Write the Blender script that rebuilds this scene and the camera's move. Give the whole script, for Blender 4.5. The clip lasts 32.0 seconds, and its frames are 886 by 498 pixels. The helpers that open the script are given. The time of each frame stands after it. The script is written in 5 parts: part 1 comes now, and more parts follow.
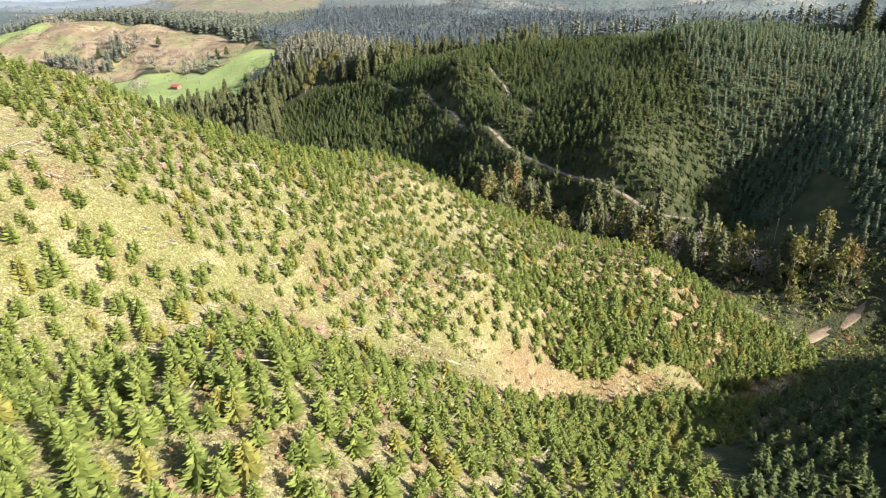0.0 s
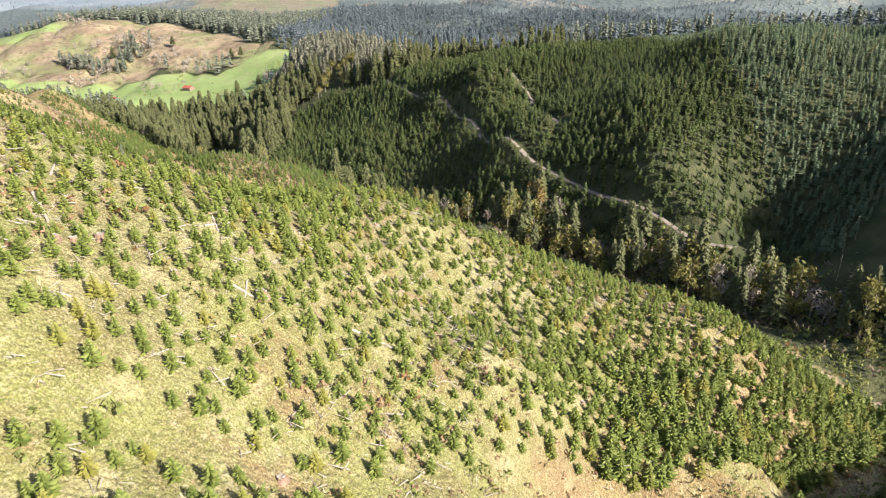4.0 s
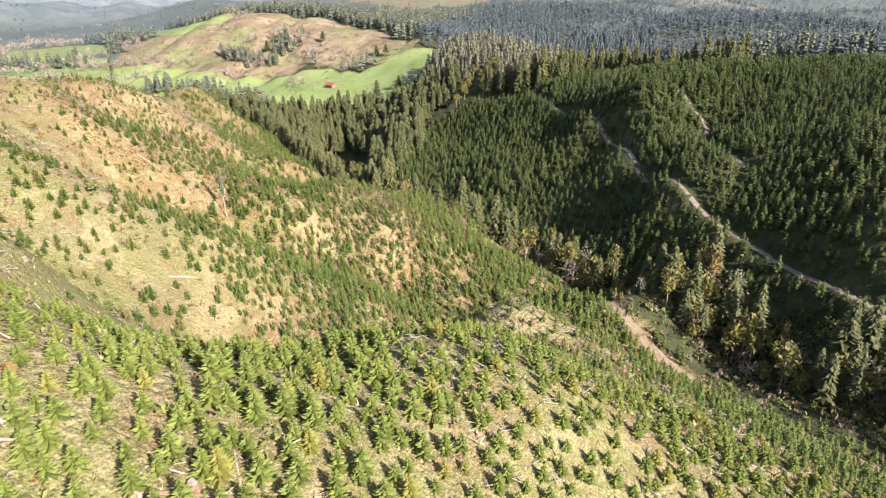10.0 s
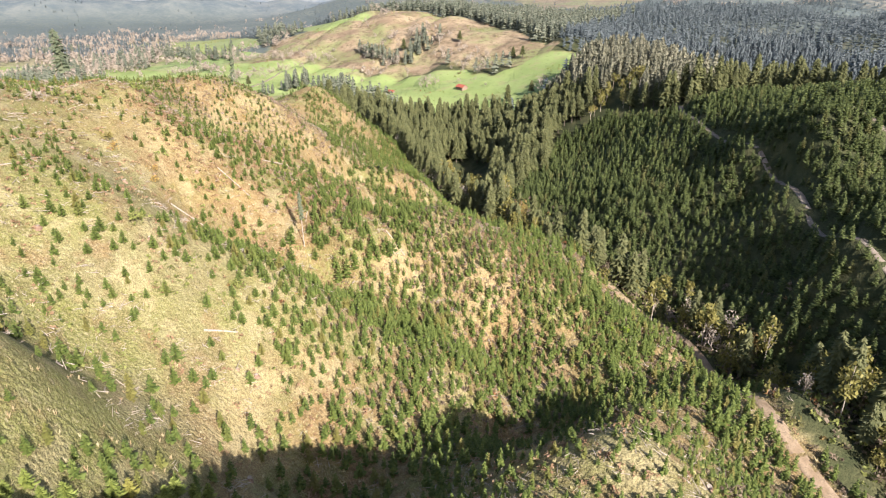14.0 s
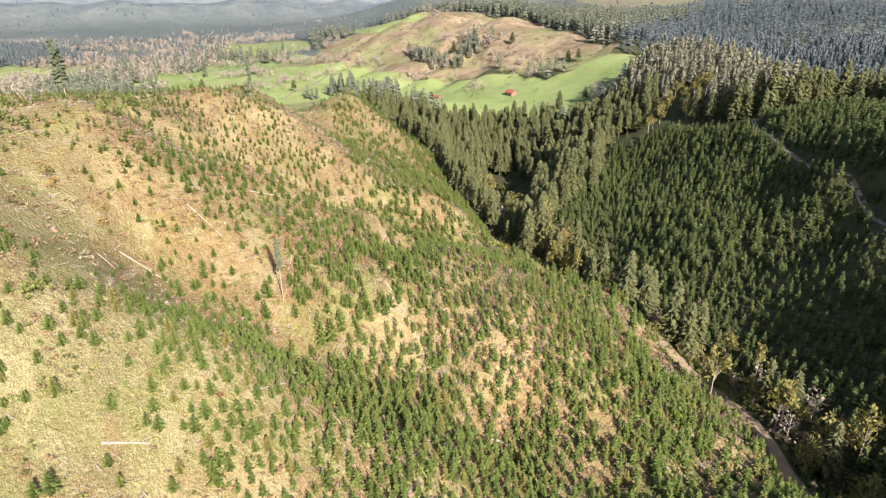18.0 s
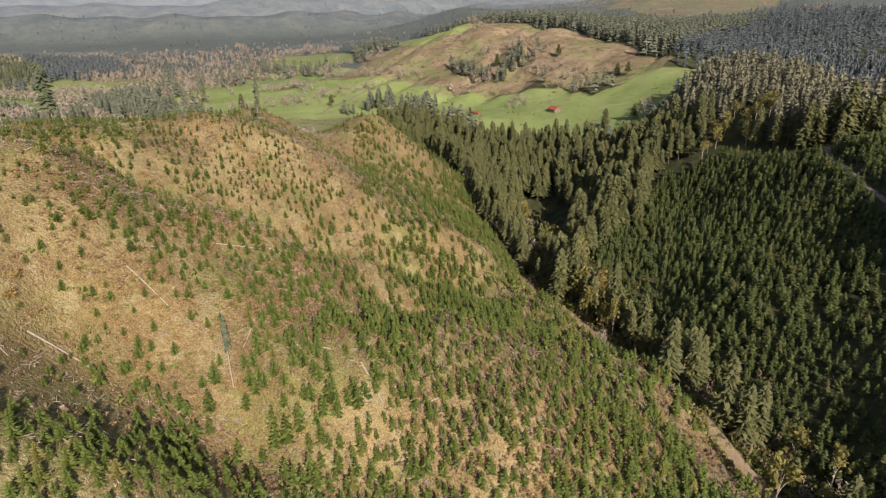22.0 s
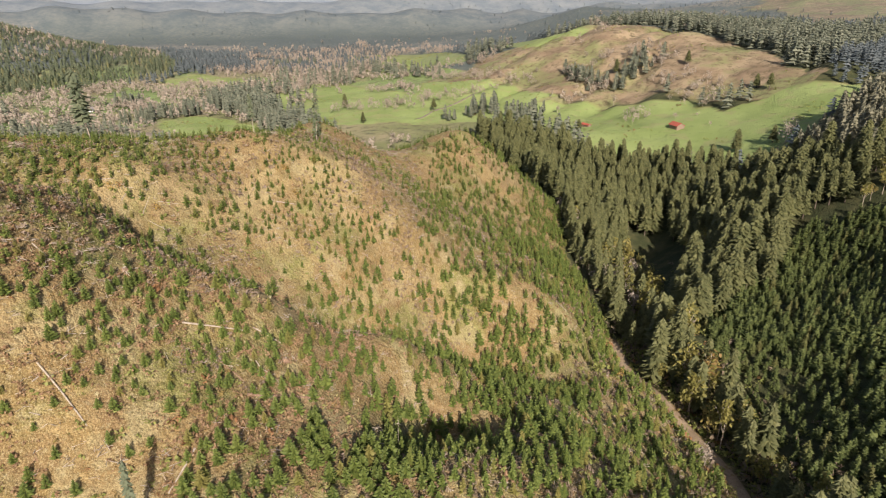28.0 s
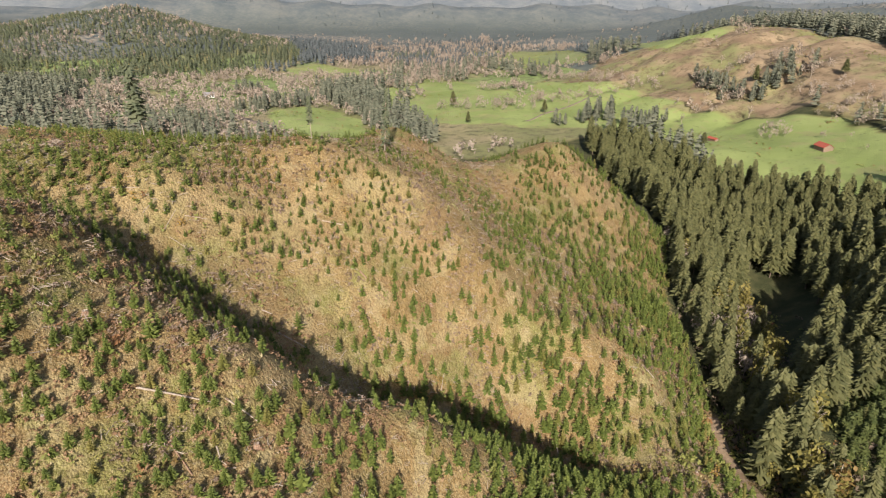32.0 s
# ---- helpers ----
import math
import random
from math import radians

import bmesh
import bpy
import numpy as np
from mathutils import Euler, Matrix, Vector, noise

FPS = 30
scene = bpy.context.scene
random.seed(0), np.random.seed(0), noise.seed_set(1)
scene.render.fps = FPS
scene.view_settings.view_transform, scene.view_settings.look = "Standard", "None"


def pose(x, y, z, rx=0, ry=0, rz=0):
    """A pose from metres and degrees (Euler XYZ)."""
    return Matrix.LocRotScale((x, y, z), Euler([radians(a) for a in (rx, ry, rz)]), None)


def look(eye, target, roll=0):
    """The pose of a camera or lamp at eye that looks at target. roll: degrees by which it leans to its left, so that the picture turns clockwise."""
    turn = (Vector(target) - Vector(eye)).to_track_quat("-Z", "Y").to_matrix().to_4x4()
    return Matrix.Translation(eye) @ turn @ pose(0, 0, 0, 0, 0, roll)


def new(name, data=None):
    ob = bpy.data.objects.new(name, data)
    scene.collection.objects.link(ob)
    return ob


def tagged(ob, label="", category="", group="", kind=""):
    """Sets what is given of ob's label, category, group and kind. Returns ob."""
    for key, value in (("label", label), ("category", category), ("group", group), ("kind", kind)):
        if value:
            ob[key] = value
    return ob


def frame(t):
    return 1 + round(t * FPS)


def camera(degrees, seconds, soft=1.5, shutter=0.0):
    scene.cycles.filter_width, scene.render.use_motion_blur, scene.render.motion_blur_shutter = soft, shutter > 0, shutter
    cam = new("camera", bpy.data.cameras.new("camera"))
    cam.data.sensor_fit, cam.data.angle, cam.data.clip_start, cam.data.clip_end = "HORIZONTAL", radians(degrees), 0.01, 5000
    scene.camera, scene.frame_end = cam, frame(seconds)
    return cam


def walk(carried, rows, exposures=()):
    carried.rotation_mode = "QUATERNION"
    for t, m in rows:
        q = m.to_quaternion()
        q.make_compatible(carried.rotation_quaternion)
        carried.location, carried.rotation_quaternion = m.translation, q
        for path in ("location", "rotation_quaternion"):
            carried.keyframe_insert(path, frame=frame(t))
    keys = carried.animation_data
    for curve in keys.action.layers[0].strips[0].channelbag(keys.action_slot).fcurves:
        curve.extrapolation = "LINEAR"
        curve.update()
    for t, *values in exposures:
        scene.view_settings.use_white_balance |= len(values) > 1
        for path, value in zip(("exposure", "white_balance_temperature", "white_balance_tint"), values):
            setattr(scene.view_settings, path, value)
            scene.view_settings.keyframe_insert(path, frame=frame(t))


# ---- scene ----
PATH = [
    (0, 0.60, -1.08, 0.30, 68.105, 0.459, 0.136),
    (0.5, 0.60, 1.97, 0.37, 68.076, 0.460, 0.166),
    (1, 0.67, 5.17, 0.42, 68.088, 0.469, 0.192),
    (1.5, 0.75, 8.46, 0.56, 68.068, 0.488, 0.205),
    (2, 0.82, 11.90, 0.65, 68.065, 0.475, 0.301),
    (2.5, 0.77, 15.52, 0.80, 68.060, 0.490, 0.408),
    (3, 0.71, 19.23, 0.97, 68.049, 0.485, 0.495),
    (3.5, 0.74, 23.01, 1.26, 68.007, 0.457, 0.922),
    (5.5, 1.55, 39.17, 4.74, 67.649, 0.440, 5.814),
    (6, 1.16, 43.39, 5.22, 67.604, 0.471, 6.427),
    (6.5, 0.52, 47.82, 5.55, 67.577, 0.537, 6.522),
    (7, -0.24, 52.43, 5.72, 67.556, 0.554, 6.826),
    (7.5, -0.99, 57.11, 5.83, 67.554, 0.441, 8.024),
    (8, -1.86, 61.74, 5.98, 67.561, 0.286, 9.653),
    (8.5, -2.74, 66.33, 6.21, 67.533, 0.099, 11.241),
    (9, -3.59, 70.86, 6.47, 67.519, -0.052, 12.651),
    (9.5, -4.40, 75.43, 6.74, 67.466, -0.142, 13.884),
    (10, -5.13, 79.99, 7.04, 67.432, -0.216, 15.198),
    (10.5, -5.62, 84.56, 7.32, 67.419, -0.292, 16.751),
    (11, -6.06, 89.29, 7.54, 67.404, -0.345, 18.193),
    (11.5, -6.59, 94.06, 7.75, 67.376, -0.411, 19.983),
    (12, -7.25, 98.89, 7.89, 67.341, -0.521, 22.008),
    (12.5, -8.05, 103.77, 7.98, 67.309, -0.591, 23.796),
    (13, -8.93, 108.63, 8.00, 67.281, -0.634, 25.266),
    (13.5, -9.82, 113.54, 8.02, 67.241, -0.678, 26.683),
    (14, -10.70, 118.47, 8.03, 67.188, -0.679, 28.004),
    (14.5, -11.57, 123.41, 8.03, 67.140, -0.658, 28.949),
    (16.5, -15.33, 143.12, 8.19, 67.100, -0.017, 29.569),
    (17, -16.25, 148.02, 8.27, 67.073, 0.067, 30.208),
    (17.5, -17.08, 152.79, 8.41, 67.036, 0.071, 31.383),
    (18, -17.90, 157.32, 8.65, 67.131, -0.033, 33.360),
    (18.5, -18.67, 161.92, 8.99, 67.258, -0.174, 35.569),
    (19, -19.55, 166.51, 9.34, 67.355, -0.128, 36.739),
    (19.5, -20.47, 171.01, 9.64, 67.486, -0.052, 37.545),
    (20, -21.48, 175.48, 9.86, 67.636, 0.051, 38.039),
    (20.5, -22.64, 179.94, 9.97, 67.767, 0.243, 37.968),
    (21, -24.01, 184.43, 10.01, 67.863, 0.423, 37.901),
    (21.5, -25.40, 188.84, 10.01, 67.921, 0.511, 37.846),
    (22, -26.79, 193.12, 10.04, 67.969, 0.593, 38.008),
    (22.5, -28.09, 197.23, 10.12, 68.011, 0.550, 39.496),
    (23, -29.31, 201.24, 10.20, 68.000, 0.356, 41.765),
    (23.5, -30.57, 205.17, 10.34, 68.025, 0.067, 44.401),
    (24, -32.02, 209.09, 10.53, 68.029, -0.148, 46.599),
    (24.5, -33.68, 212.98, 10.75, 68.039, -0.190, 47.598),
    (25, -35.51, 216.80, 10.95, 68.033, -0.038, 47.643),
    (25.5, -37.40, 220.72, 11.11, 68.018, 0.170, 47.542),
    (27.5, -45.52, 236.23, 12.06, 67.884, 0.272, 48.132),
    (28, -47.54, 240.18, 12.19, 67.851, 0.277, 49.081),
    (28.5, -49.56, 244.12, 12.26, 67.813, 0.193, 50.437),
    (29, -51.61, 248.04, 12.27, 67.750, 0.060, 52.027),
    (29.5, -53.74, 252.02, 12.25, 67.684, -0.113, 53.990),
    (30, -56.02, 256.03, 12.26, 67.611, -0.282, 55.797),
    (30.5, -58.37, 260.14, 12.27, 67.558, -0.447, 57.313),
    (31, -60.86, 264.22, 12.29, 67.488, -0.545, 58.827),
    (31.5, -63.43, 268.22, 12.33, 67.418, -0.578, 59.839),
    (32, -66.04, 272.21, 12.37, 67.361, -0.574, 60.450),
]
cam = camera(71.69, 32.0, soft=1.15)
EXPOSURES = [(0, 1.24, 6080, 16), (12, 1.23, 6180, 21), (18.6, 1.05, 6330, 20), (20, 0.65, 6530, 20), (21.3, 0.25, 6680, 21), (23, 0.29, 6730, 21), (24, 0.36, 6730, 21), (25, 0.19, 6780, 20), (28, 0.53, 6680, 21), (32, 0.51, 6680, 21)]
walk(cam, [(t, pose(*p)) for t, *p in PATH], EXPOSURES)

# ---- world and sun ----
SUN_FROM = Vector((0.86, -0.51, 0.0)).normalized()
SUN_UP = radians(30)
world = bpy.data.worlds.new("sky")
scene.world = world
world.use_nodes = True
wn = world.node_tree
wn.nodes.clear()
sky = wn.nodes.new("ShaderNodeTexSky")
sky.sky_type = "NISHITA"
sky.sun_disc = False
sky.sun_elevation = SUN_UP
sky.sun_rotation = math.atan2(SUN_FROM.x, SUN_FROM.y)
sky.air_density, sky.dust_density, sky.ozone_density = 1.3, 2.5, 1.2
wb = wn.nodes.new("ShaderNodeBackground")
wb.inputs["Strength"].default_value = 0.07
wo = wn.nodes.new("ShaderNodeOutputWorld")
wn.links.new(sky.outputs[0], wb.inputs["Color"])
wn.links.new(wb.outputs[0], wo.inputs["Surface"])
sun_data = bpy.data.lights.new("sun", "SUN")
sun_data.energy, sun_data.angle, sun_data.color = 5.0, radians(0.55), (1.0, 0.93, 0.80)
sun = new("sun", sun_data)
ray = Vector((SUN_FROM.x * math.cos(SUN_UP), SUN_FROM.y * math.cos(SUN_UP), math.sin(SUN_UP)))
sun.matrix_world = look(ray * 600, (0, 0, 0))


# ---- materials ----
class Mat:
    """A small builder for node materials."""

    def __init__(self, name, rough=0.8):
        self.m = bpy.data.materials.new(name)
        self.m.use_nodes = True
        self.t = self.m.node_tree
        self.b = self.t.nodes["Principled BSDF"]
        self.b.inputs["Roughness"].default_value = rough
        self.b.inputs["Specular IOR Level"].default_value = 0.25

    def node(self, kind, **inputs):
        n = self.t.nodes.new(kind)
        for k, v in inputs.items():
            k = k.replace("_", " ")
            if isinstance(v, bpy.types.NodeSocket):
                self.t.links.new(v, n.inputs[k])
            else:
                n.inputs[k].default_value = v
        return n

    def coords(self):
        return self.t.nodes.new("ShaderNodeNewGeometry").outputs["Position"]

    def noise(self, scale, detail=4, vec=None, rough=0.55):
        n = self.node("ShaderNodeTexNoise", Vector=vec or self.coords(), Scale=scale, Detail=detail, Roughness=rough)
        return n.outputs["Fac"]

    def ramp(self, fac, lo, hi):
        n = self.node("ShaderNodeMapRange", Value=fac)
        n.inputs["From Min"].default_value, n.inputs["From Max"].default_value = lo, hi
        n.clamp = True
        return n.outputs["Result"]

    def mix(self, fac, a, b):
        n = self.t.nodes.new("ShaderNodeMix")
        n.data_type = "RGBA"
        for i, v in ((0, fac), (6, a), (7, b)):
            if isinstance(v, bpy.types.NodeSocket):
                self.t.links.new(v, n.inputs[i])
            else:
                n.inputs[i].default_value = v if i == 0 else (*v, 1)
        return n.outputs[2]

    def times(self, a, b):
        n = self.t.nodes.new("ShaderNodeMath")
        n.operation = "MULTIPLY"
        for i, v in ((0, a), (1, b)):
            if isinstance(v, bpy.types.NodeSocket):
                self.t.links.new(v, n.inputs[i])
            else:
                n.inputs[i].default_value = v
        return n.outputs[0]

    def sum_fraction(self, a, b):
        n = self.t.nodes.new("ShaderNodeMath")
        n.operation = "ADD"
        self.t.links.new(a, n.inputs[0])
        self.t.links.new(b, n.inputs[1])
        f = self.t.nodes.new("ShaderNodeMath")
        f.operation = "FRACT"
        self.t.links.new(n.outputs[0], f.inputs[0])
        return f.outputs[0]

    def attribute(self, name):
        n = self.t.nodes.new("ShaderNodeAttribute")
        n.attribute_name = name
        return n.outputs["Fac"]

    def island(self):
        return self.t.nodes.new("ShaderNodeNewGeometry").outputs["Random Per Island"]

    def chance(self):
        return self.t.nodes.new("ShaderNodeObjectInfo").outputs["Random"]

    def colour(self, socket):
        if isinstance(socket, bpy.types.NodeSocket):
            self.t.links.new(socket, self.b.inputs["Base Color"])
        else:
            self.b.inputs["Base Color"].default_value = (*socket, 1)
        return self

    def bump(self, height, strength=0.5, distance=0.2):
        n = self.node("ShaderNodeBump", Height=height, Strength=strength, Distance=distance)
        self.t.links.new(n.outputs["Normal"], self.b.inputs["Normal"])
        return self


def leafy(name, deep, mid, pale, odd=None, rough=0.65, thin_share=0.3):
    """Foliage: tint differs from plant to plant, tone from spray to spray."""
    m = Mat(name, rough)
    plant = m.sum_fraction(m.attribute("tint"), m.chance())
    col = m.mix(plant, deep, mid)
    col = m.mix(m.times(m.island(), 0.75), col, pale)
    if odd:
        col = m.mix(m.ramp(plant, 0.86, 0.95), col, odd)
    m.colour(col)
    thin = m.node("ShaderNodeBsdfTranslucent", Color=col)
    both = m.node("ShaderNodeMixShader", Fac=thin_share)
    m.t.links.new(m.b.outputs[0], both.inputs[1])
    m.t.links.new(thin.outputs[0], both.inputs[2])
    m.t.links.new(both.outputs[0], m.t.nodes["Material Output"].inputs["Surface"])
    return m.m


M_SAPLING = leafy("sapling_needles", (0.084, 0.118, 0.024), (0.148, 0.190, 0.038), (0.30, 0.345, 0.082), (0.27, 0.26, 0.06), thin_share=0.24)
M_YOUNGFIR = leafy("young_fir_needles", (0.044, 0.072, 0.015), (0.081, 0.118, 0.024), (0.170, 0.210, 0.049), (0.17, 0.16, 0.045), thin_share=0.13)
M_PLANTATION = leafy("plantation_needles", (0.040, 0.061, 0.019), (0.071, 0.098, 0.030), (0.150, 0.180, 0.058), (0.125, 0.130, 0.045), thin_share=0.2)
# Plantation needles again, made paler and bluer to paint in haze.
M_HAZYUPLAND = leafy("hazy_upland_needles", (0.080, 0.118, 0.062), (0.130, 0.172, 0.092), (0.245, 0.29, 0.165), (0.20, 0.205, 0.10), thin_share=0.3)
M_OLIVE = leafy("olive_fir_needles", (0.130, 0.135, 0.090), (0.185, 0.186, 0.125), (0.28, 0.272, 0.185), thin_share=0.3)
M_FIR = leafy("fir_needles", (0.066, 0.080, 0.033), (0.102, 0.114, 0.047), (0.185, 0.190, 0.078), thin_share=0.2)
# Fir green lightened and blued: haze over the hills painted into it.
M_HAZYHILLFIR = leafy("hazy_hill_fir_needles", (0.102, 0.125, 0.093), (0.152, 0.174, 0.126), (0.235, 0.25, 0.178), thin_share=0.25)
M_DEEPFIR = leafy("deep_fir_needles", (0.096, 0.128, 0.080), (0.138, 0.168, 0.10), (0.19, 0.215, 0.13), (0.25, 0.25, 0.12), thin_share=0.3)
# Two distant firs whose blue-grey is haze put into the needle colour.
M_HAZYFARFIR = leafy("hazy_far_fir_needles", (0.086, 0.112, 0.118), (0.122, 0.150, 0.155), (0.175, 0.205, 0.208), thin_share=0.3)
M_HAZYBLUEFIR = leafy("hazy_blue_fir_needles", (0.11, 0.140, 0.142), (0.145, 0.175, 0.178), (0.19, 0.225, 0.23), thin_share=0.4)
M_YELLOW = leafy("autumn_leaves", (0.130, 0.130, 0.034), (0.205, 0.192, 0.055), (0.32, 0.29, 0.09), (0.27, 0.19, 0.07))
M_BARETWIG = leafy("bare_twigs", (0.255, 0.213, 0.170), (0.345, 0.298, 0.238), (0.45, 0.395, 0.325))
M_SHRUB = leafy("shrub_leaves", (0.132, 0.168, 0.042), (0.216, 0.240, 0.066), (0.324, 0.336, 0.108), (0.288, 0.156, 0.072))
M_BRUSH = leafy("dead_brush", (0.130, 0.100, 0.066), (0.200, 0.158, 0.105), (0.29, 0.235, 0.165), (0.17, 0.165, 0.06))
M_PINK = leafy("leafless_twigs", (0.180, 0.132, 0.096), (0.26, 0.198, 0.146), (0.36, 0.29, 0.22), (0.20, 0.17, 0.07))
M_OCHRE = leafy("ochre_leaves", (0.28, 0.175, 0.045), (0.36, 0.24, 0.065), (0.46, 0.34, 0.11))
M_LIME = leafy("lime_leaves", (0.22, 0.33, 0.03), (0.28, 0.40, 0.04), (0.36, 0.48, 0.06))
M_FERN = leafy("dead_fern", (0.22, 0.13, 0.07), (0.31, 0.20, 0.115), (0.42, 0.30, 0.18))
M_GRASS = leafy("dry_grass", (0.32, 0.205, 0.115), (0.37, 0.365, 0.135), (0.50, 0.44, 0.25), (0.47, 0.42, 0.25))


def bark_mat(name, a, b):
    m = Mat(name, 0.85)
    m.colour(m.mix(m.ramp(m.noise(3.0, 5), 0.35, 0.65), a, b))
    m.bump(m.noise(9.0, 4), 0.5, 0.05)
    return m.m


M_BARK = bark_mat("fir_bark", (0.09, 0.07, 0.055), (0.17, 0.14, 0.11))
M_PALEBARK = bark_mat("weathered_wood", (0.27, 0.23, 0.18), (0.43, 0.38, 0.31))
M_REDWOOD = bark_mat("broken_wood", (0.17, 0.105, 0.07), (0.32, 0.225, 0.155))


def ground_mat():
    m = Mat("hillside_ground", 0.95)
    p = m.coords()
    straw = m.mix(m.ramp(m.noise(0.09, 5, p), 0.35, 0.65), (0.181, 0.157, 0.072), (0.268, 0.255, 0.111))
    straw = m.mix(m.ramp(m.noise(0.6, 5, p), 0.45, 0.75), straw, (0.308, 0.299, 0.143))
    green = m.mix(m.noise(0.5, 4, p), (0.140, 0.157, 0.041), (0.242, 0.255, 0.072))
    straw = m.mix(m.times(m.ramp(m.noise(0.035, 4, p), 0.38, 0.54), 0.9), straw, green)
    brown = m.mix(m.ramp(m.noise(0.07, 5, p), 0.38, 0.62), (0.212, 0.120, 0.050), (0.295, 0.188, 0.080))
    brown = m.mix(m.ramp(m.noise(0.5, 5, p), 0.48, 0.72), brown, (0.385, 0.266, 0.128))
    brown = m.mix(m.times(m.ramp(m.noise(0.045, 5, p), 0.50, 0.57), 0.9), brown, green)
    brown = m.mix(m.times(m.ramp(m.noise(0.028, 5, p), 0.53, 0.62), 0.8), brown, (0.455, 0.338, 0.172))
    brown = m.mix(m.times(m.ramp(m.noise(0.19, 5, p, 0.65), 0.54, 0.62), 0.6), brown, (0.135, 0.080, 0.038))
    straw = m.mix(m.times(m.attribute("russet"), 0.8), straw, brown)
    fern = m.mix(m.noise(0.8, 4, p), (0.160, 0.096, 0.045), (0.273, 0.181, 0.090))
    straw = m.mix(m.times(m.ramp(m.noise(0.085, 5, p, 0.65), 0.52, 0.63), 0.75), straw, fern)
    straw = m.mix(m.times(m.ramp(m.noise(0.14, 5, p, 0.6), 0.52, 0.62), 0.55), straw, (0.160, 0.132, 0.058))
    straw = m.mix(m.times(m.ramp(m.noise(0.11, 5, p, 0.6), 0.54, 0.62), 0.55), straw, (0.401, 0.349, 0.186))
    slash = m.mix(m.ramp(m.noise(1.7, 5, p, 0.7), 0.52, 0.68), straw, (0.385, 0.329, 0.212))
    clear = m.mix(m.ramp(m.noise(0.16, 4, p), 0.48, 0.64), straw, slash)
    dark = m.mix(m.ramp(m.noise(2.6, 4, p), 0.48, 0.66), clear, (0.104, 0.080, 0.039))
    clear = m.mix(0.4, clear, dark)
    litter = m.noise(1.25, 5, p, 0.75)
    clear = m.mix(m.times(m.ramp(litter, 0.55, 0.66), 0.55), clear, m.mix(m.attribute("russet"), (0.148, 0.127, 0.047), (0.177, 0.110, 0.056)))
    clear = m.mix(m.times(m.ramp(litter, 0.44, 0.36), 0.5), clear, (0.420, 0.381, 0.228))
    speck = m.noise(4.5, 3, p, 0.7)
    clear = m.mix(m.times(m.ramp(speck, 0.53, 0.62), 0.6), clear, (0.385, 0.333, 0.171))
    clear = m.mix(m.times(m.ramp(speck, 0.48, 0.38), 0.65), clear, (0.088, 0.068, 0.027))
    floor = m.mix(m.ramp(m.noise(0.12, 4, p), 0.4, 0.65), (0.045, 0.055, 0.022), (0.090, 0.092, 0.040))
    pasture = m.mix(m.ramp(m.noise(0.02, 5, p), 0.35, 0.65), (0.205, 0.275, 0.085), (0.275, 0.345, 0.125))
    pasture = m.mix(m.ramp(m.noise(0.2, 4, p), 0.60, 0.75), pasture, (0.13, 0.17, 0.06))
    pasture = m.mix(m.times(m.ramp(m.noise(0.06, 4, p), 0.55, 0.62), 0.5), pasture, (0.28, 0.27, 0.13))
    tan = m.mix(m.ramp(m.noise(0.03, 5, p), 0.4, 0.6), (0.225, 0.165, 0.105), (0.335, 0.265, 0.165))
    tan = m.mix(m.times(m.ramp(m.noise(0.014, 5, p, 0.6), 0.47, 0.57), 0.75), tan, (0.20, 0.235, 0.090))
    tan = m.mix(m.ramp(m.noise(0.10, 5, p, 0.75), 0.50, 0.64), tan, (0.13, 0.105, 0.060))
    vale = m.mix(m.ramp(m.noise(0.011, 5, p), 0.42, 0.58), (0.20, 0.215, 0.095), (0.30, 0.265, 0.155))
    vale = m.mix(m.ramp(m.noise(0.006, 4, p), 0.52, 0.58), vale, (0.20, 0.28, 0.10))
    vale = m.mix(m.ramp(m.noise(0.10, 5, p, 0.7), 0.48, 0.66), vale, (0.12, 0.125, 0.065))
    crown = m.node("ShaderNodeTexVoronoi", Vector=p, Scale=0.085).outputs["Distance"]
    # Far woods: greyed base colour, with distance haze painted in.
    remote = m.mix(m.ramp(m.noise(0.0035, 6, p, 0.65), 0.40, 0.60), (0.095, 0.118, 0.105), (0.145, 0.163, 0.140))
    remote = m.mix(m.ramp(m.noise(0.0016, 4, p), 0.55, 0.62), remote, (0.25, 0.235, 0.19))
    # Shade between far crowns, put in as a darker tone at cell edges.
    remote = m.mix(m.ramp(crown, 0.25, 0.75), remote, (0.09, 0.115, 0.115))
    # Painted haze: base colour goes from slate to pale blue with distance.
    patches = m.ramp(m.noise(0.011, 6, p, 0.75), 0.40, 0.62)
    far_haze = m.mix(m.attribute("far_haze"), m.mix(patches, (0.080, 0.106, 0.112), (0.155, 0.172, 0.158)), m.mix(patches, (0.195, 0.238, 0.285), (0.245, 0.285, 0.32)))
    remote = m.mix(m.ramp(m.attribute("far_haze"), 0.0, 0.12), remote, far_haze)
    col = m.mix(m.attribute("woods"), clear, floor)
    col = m.mix(m.attribute("tan"), col, tan)
    col = m.mix(m.attribute("vale"), col, vale)
    col = m.mix(m.attribute("pasture"), col, pasture)
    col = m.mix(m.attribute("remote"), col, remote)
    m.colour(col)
    lumps = m.node("ShaderNodeMix", A=m.noise(1.3, 6, p))
    m.t.links.new(m.attribute("remote"), lumps.inputs[0])
    hump = m.times(m.ramp(crown, 0.75, 0.0), m.times(m.ramp(m.attribute("far_haze"), 0.05, 0.0), 2.2))
    m.t.links.new(hump, lumps.inputs["B"])
    m.bump(lumps.outputs["Result"], 0.9, 0.9)
    return m.m


M_GROUND = ground_mat()


